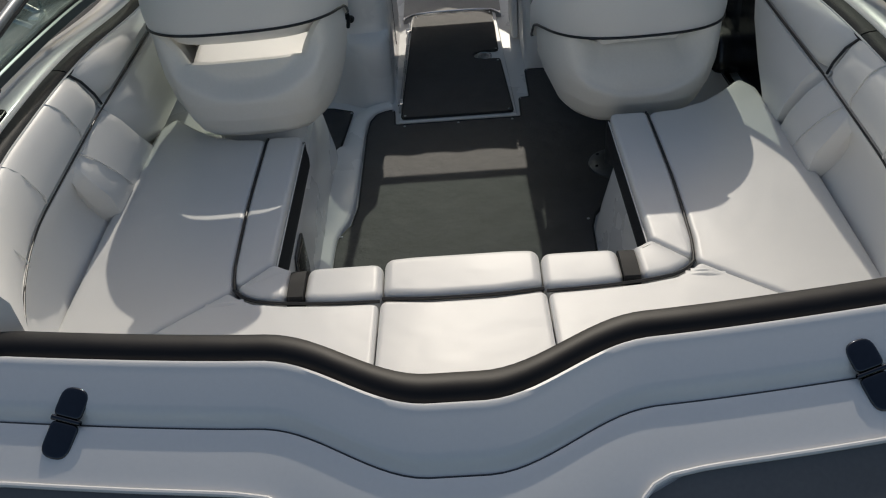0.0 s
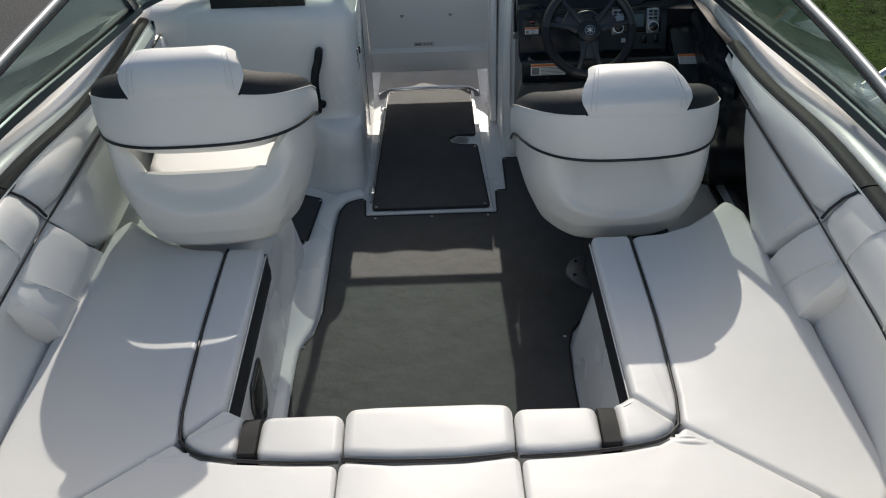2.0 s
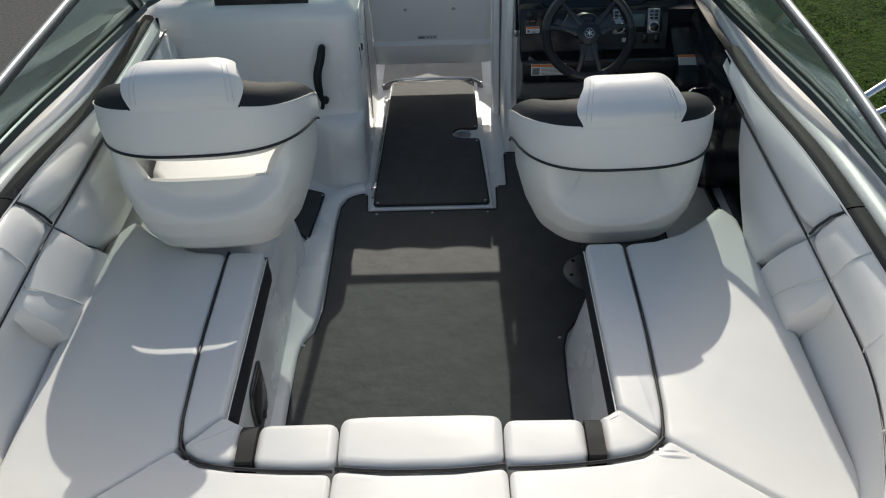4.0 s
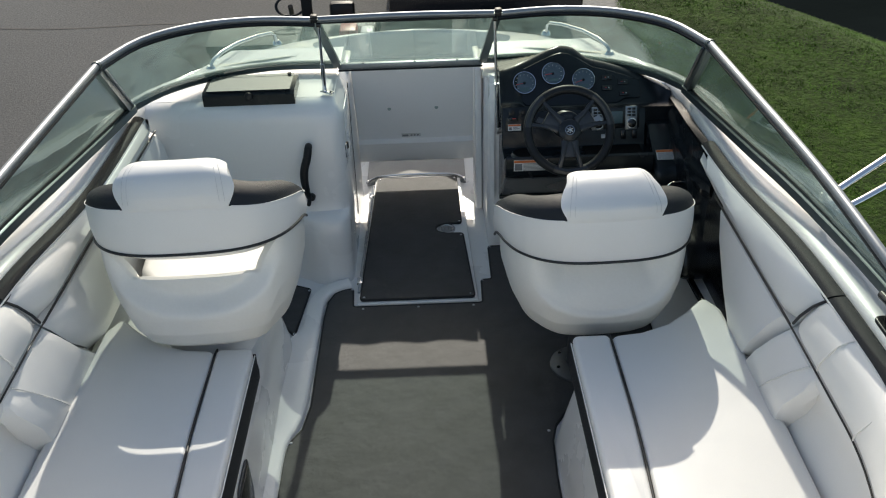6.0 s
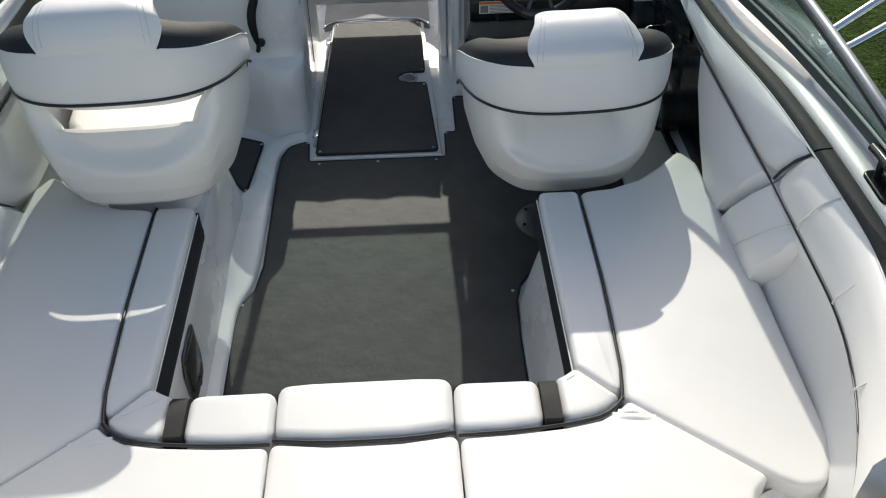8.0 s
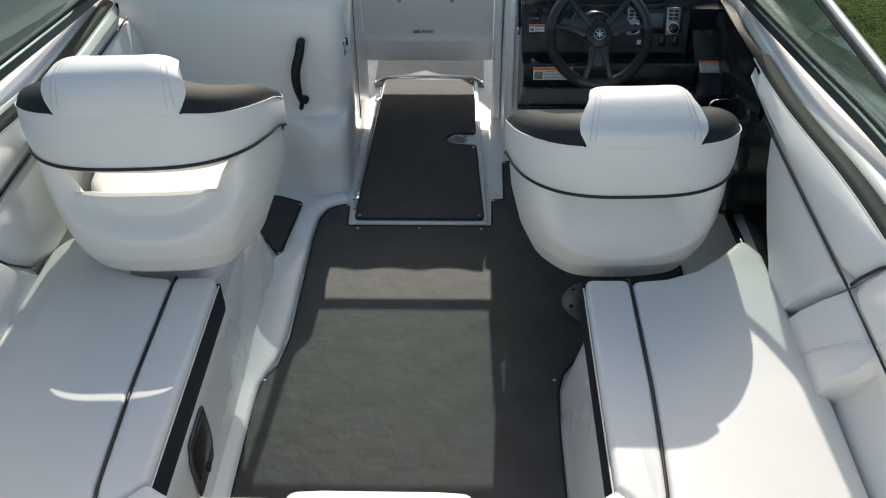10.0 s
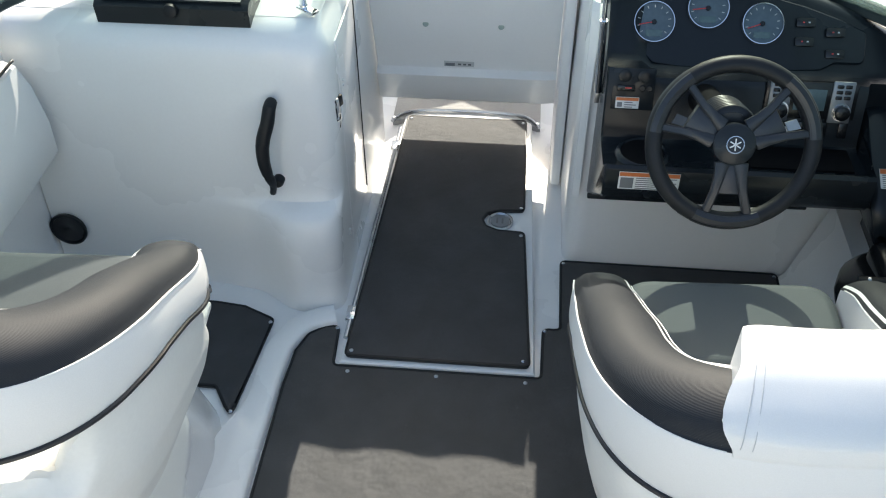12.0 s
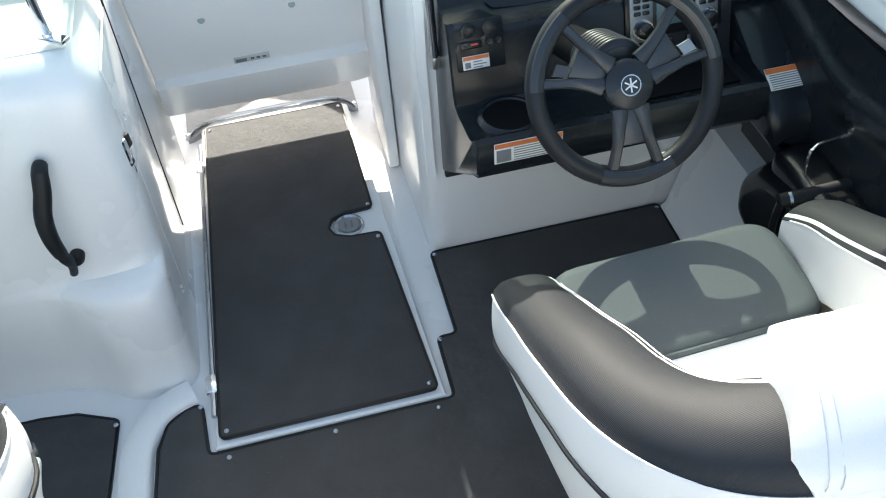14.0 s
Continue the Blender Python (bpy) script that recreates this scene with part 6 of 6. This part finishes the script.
part("engine_hatch", along(((-0.09, 0.670), (-0.1185, 0.698), (-0.1200, 0.7085), (-0.1245, 0.7135), (-0.131, 0.7138), (-0.139, 0.7105), (-0.170, 0.6950), (-0.228, 0.6655), (-0.38, 0.565), (-0.43, 0.42), (-0.46, 0.10), (-0.20, 0.0)), -1.24, 1.24), DECK_GREY, tr)
for s in (1, -1):
    hg = empty("hatch_hinge", "dark polished strap hinge across the transom joint", "hinge", group="transom hinges")
    hm = axes((s * 0.690, stern(0.69) - 0.124, 0.7235), (0.0, -0.52, 0.85), (1.0, 0.26 * s, 0.16 * s))
    for sgn in (1, -1):
        part("leaf", pad([(-0.026, 0.004 * sgn), (0.026, 0.004 * sgn), (0.026, (0.058 if sgn > 0 else 0.068) * sgn), (-0.026, (0.058 if sgn > 0 else 0.068) * sgn)], 0.002 if sgn > 0 else -0.004, 0.010 if sgn > 0 else 0.005, 0.004, 0, [0.004, 0.004, 0.026, 0.026], place=hm), DARK_CHROME, hg)
    part("knuckle", tube([hm @ Vector((-0.027, 0, 0.004)), hm @ Vector((0.027, 0, 0.004))], 0.005, 10), DARK_CHROME, hg)
    ds = part("recess_frame", sided(tube([(0.30, stern(0.3) - 0.20, 0.63), (0.32, stern(0.32) - 0.22, 0.62)], 0.004, 6), s), DECK_GREY, tr)
    face = lambda x, u, up: (x, stern(x) - 0.228 + (u + 0.172) * 0.857 - 0.515 * up, 0.6655 + (u + 0.172) * 0.515 + 0.857 * up)
    n2 = 18
    part("panel", sided(loft([[face(x, u, 0.004) for u in (-0.26, -0.172 - 0.03 * (1 - smooth(0.27, 0.38, x)))] + [face(x, u, -0.004) for u in (-0.172 - 0.03 * (1 - smooth(0.27, 0.38, x)), -0.26)] for x in (lerp(0.275, 0.90, k / n2) for k in range(n2 + 1))]), s), PANEL_RUBBER, ds)
    part("bright_edge", sided(tube([face(x, u, 0.005) for x, u in ((p.x, p.y) for p in arc([(0.262, -0.25, 0), (0.272, -0.215, 0), (0.30, -0.185, 0), (0.38, -0.170, 0), (0.60, -0.168, 0), (0.90, -0.168, 0)], 0.03))], 0.005, 8), s), DECK_GREY, ds)
    # moulded corner between bench and bolster, with its drink holder
    tagged(part("stern_corner", sided(loft([[(*p, z) for p in fillet([(0.74, -2.22), (1.07, -2.22), (1.07, -1.80), (0.90, -1.80), (0.74, -1.86)], 0.03)] for z in (0.0, 0.385, 0.395)]), s), GELCOAT), "white moulded liner corner at the stern", "liner", kind="structure")
    ch = empty("cup_holder", "round black drink holder in the stern corner", "cup holder", group="stern cup holders")
    part("rim", sided(lathe([(0.036, 0.396), (0.044, 0.396), (0.052, 0.396), (0.051, 0.402), (0.046, 0.406), (0.040, 0.404), (0.036, 0.398)], 28, pose(0.832, -1.925, 0)), s), GLOSS_BLACK, ch)
    part("well", sided(lathe([(0, 0.3965), (0.038, 0.3965), (0.038, 0.399), (0, 0.399)], 24, pose(0.832, -1.925, 0)), s), RUBBER, ch)
tagged(part("transom_wall", box(-1.2, 1.2, -2.60, -2.40, -0.62, 0.08, 0.02), DECK_GREY), "silver-grey moulded transom wall", "wall", kind="structure")

# ---------------------------------------------------------------- vehicles ahead of the bow
def truck(m):
    t = empty("pickup_truck", "black pickup truck parked ahead of the bow, tail end towards it", "truck", m)
    part("body", loft([[(x, y, z) for x, z in ((-0.92, 0.62), (-0.99, 0.75), (-1.0, 1.05), (-0.97, 1.35), (0.97, 1.35), (1.0, 1.05), (0.99, 0.75), (0.92, 0.62))] for y in (0.12, 0.16, 2.2)]), TRUCK_BLACK, t)
    part("cab", loft([[(x, y, z) for x, z in ((-0.95, 1.2), (-0.82, 1.85), (0.82, 1.85), (0.95, 1.2))] for y in (2.1, 2.3, 4.2)]), TRUCK_BLACK, t)
    part("bonnet", box(-0.98, 0.98, 2.2, 5.2, 0.55, 1.25, 0.08), TRUCK_BLACK, t)
    part("bumper", box(-0.95, 0.95, -0.05, 0.12, 0.46, 0.66, 0.03), TRUCK_BLACK, t)
    part("tailgate", box(-0.80, 0.80, 0.10, 0.14, 0.72, 1.32, 0.02), TRUCK_BLACK, t)
    part("rear_axle", tube([(-0.7, 1.2, 0.38), (0.7, 1.2, 0.38)], 0.06, 10), RUBBER, t)
    part("differential", lathe([(0, -0.16), (0.10, -0.12), (0.16, 0), (0.10, 0.12), (0, 0.16)], 16, axes((0.1, 1.2, 0.38), (1, 0, 0), (0, 1, 0))), RUBBER, t)
    part("hitch", box(-0.06, 0.06, -0.22, 0.1, 0.40, 0.47, 0.01), RUBBER, t)
    for x in (-0.965, 0.965):
        part("tail_light", box(x - 0.05 if x > 0 else x - 0.02, x + 0.02 if x > 0 else x + 0.05, 0.09, 0.20, 0.78, 1.08, 0.01), TAIL_RED, t)
        for y in (1.2, 4.3):
            w = part("wheel", lathe([(0.16, -0.12), (0.33, -0.13), (0.385, -0.10), (0.395, 0), (0.385, 0.10), (0.33, 0.13), (0.16, 0.12)], 28, axes((x * 0.86, y, 0.395), (1, 0, 0), (0, 1, 0))), TYRE, t)
            part("rim", lathe([(0, -0.08), (0.19, -0.10), (0.20, 0.0), (0.19, 0.10), (0, 0.08)], 20, axes((x * 0.86, y, 0.395), (1, 0, 0), (0, 1, 0))), ALU, w)
    return t


truck(pose(0.66, 5.9, GROUND_Z))


def cart(m):
    c = empty("utility_cart", "dark glossy utility cart with a black steering wheel", "cart", m)
    part("cowl", loft([[(x, y, z) for y, z in ((-0.5, 0.32), (-0.52, 0.44), (-0.35, 0.49), (0.2, 0.52), (0.45, 0.48), (0.5, 0.3))] for x in (-0.62, -0.58, 0.40, 0.44)]), CART_PANEL, c)
    part("door_panel", loft([[(x, -0.525, z) for x, z in ((-0.57, 0.10), (-0.54, 0.40), (0.36, 0.425), (0.40, 0.12))], [(x, -0.50, z) for x, z in ((-0.57, 0.10), (-0.54, 0.40), (0.36, 0.425), (0.40, 0.12))]]), CART_PANEL, c, "dark glossy side panel")
    for x, z in ((-0.40, 0.22), (0.24, 0.42)):
        part("round_cap", lathe([(0, 0), (0.035, 0), (0.03, 0.02), (0, 0.02)], 14, axes((x, -0.525, z), (0, -1, 0))), RUBBER, c)
    part("steering_wheel", tube([(0.30 + 0.17 * math.cos(a), 0.1 + 0.06 * math.sin(a), 0.80 + 0.14 * math.sin(a)) for a in (2 * math.pi * k / 28 for k in range(28))], 0.018, 8, closed=True), RUBBER, c)
    part("steering_column", tube([(0.30, 0.1, 0.80), (0.28, 0.3, 0.58)], 0.03, 8), RUBBER, c)
    part("roof_post", box(0.44, 0.56, 0.0, 0.12, 0.1, 1.9, 0.02), RUBBER, c)
    part("seat_back", box(0.75, 1.05, 0.15, 0.30, 0.45, 0.80, 0.06), RUBBER, c, "dark maroon seat back")
    part("side_body", box(0.42, 1.30, -0.2, 0.6, 0.12, 0.40, 0.05), RUBBER, c)
    part("cooler", box(0.90, 1.10, -0.45, -0.15, 0.10, 0.60, 0.03), RED_PAINT, c, "red plastic box")
    part("jug", box(1.14, 1.30, -0.45, -0.2, 0.10, 0.57, 0.04), PAPER, c)
    for x, y in ((-0.40, -0.3), (-0.40, 0.5), (1.1, -0.1), (1.1, 0.5)):
        part("wheel", lathe([(0, -0.08), (0.2, -0.09), (0.24, -0.06), (0.24, 0.06), (0.2, 0.09), (0, 0.08)], 20, axes((x, y, 0.24), (0, 1, 0))), TYRE, c)
    return c


cart(pose(-1.55, 6.1, GROUND_Z) @ Matrix.Diagonal((0.85, 0.85, 0.60, 1)))
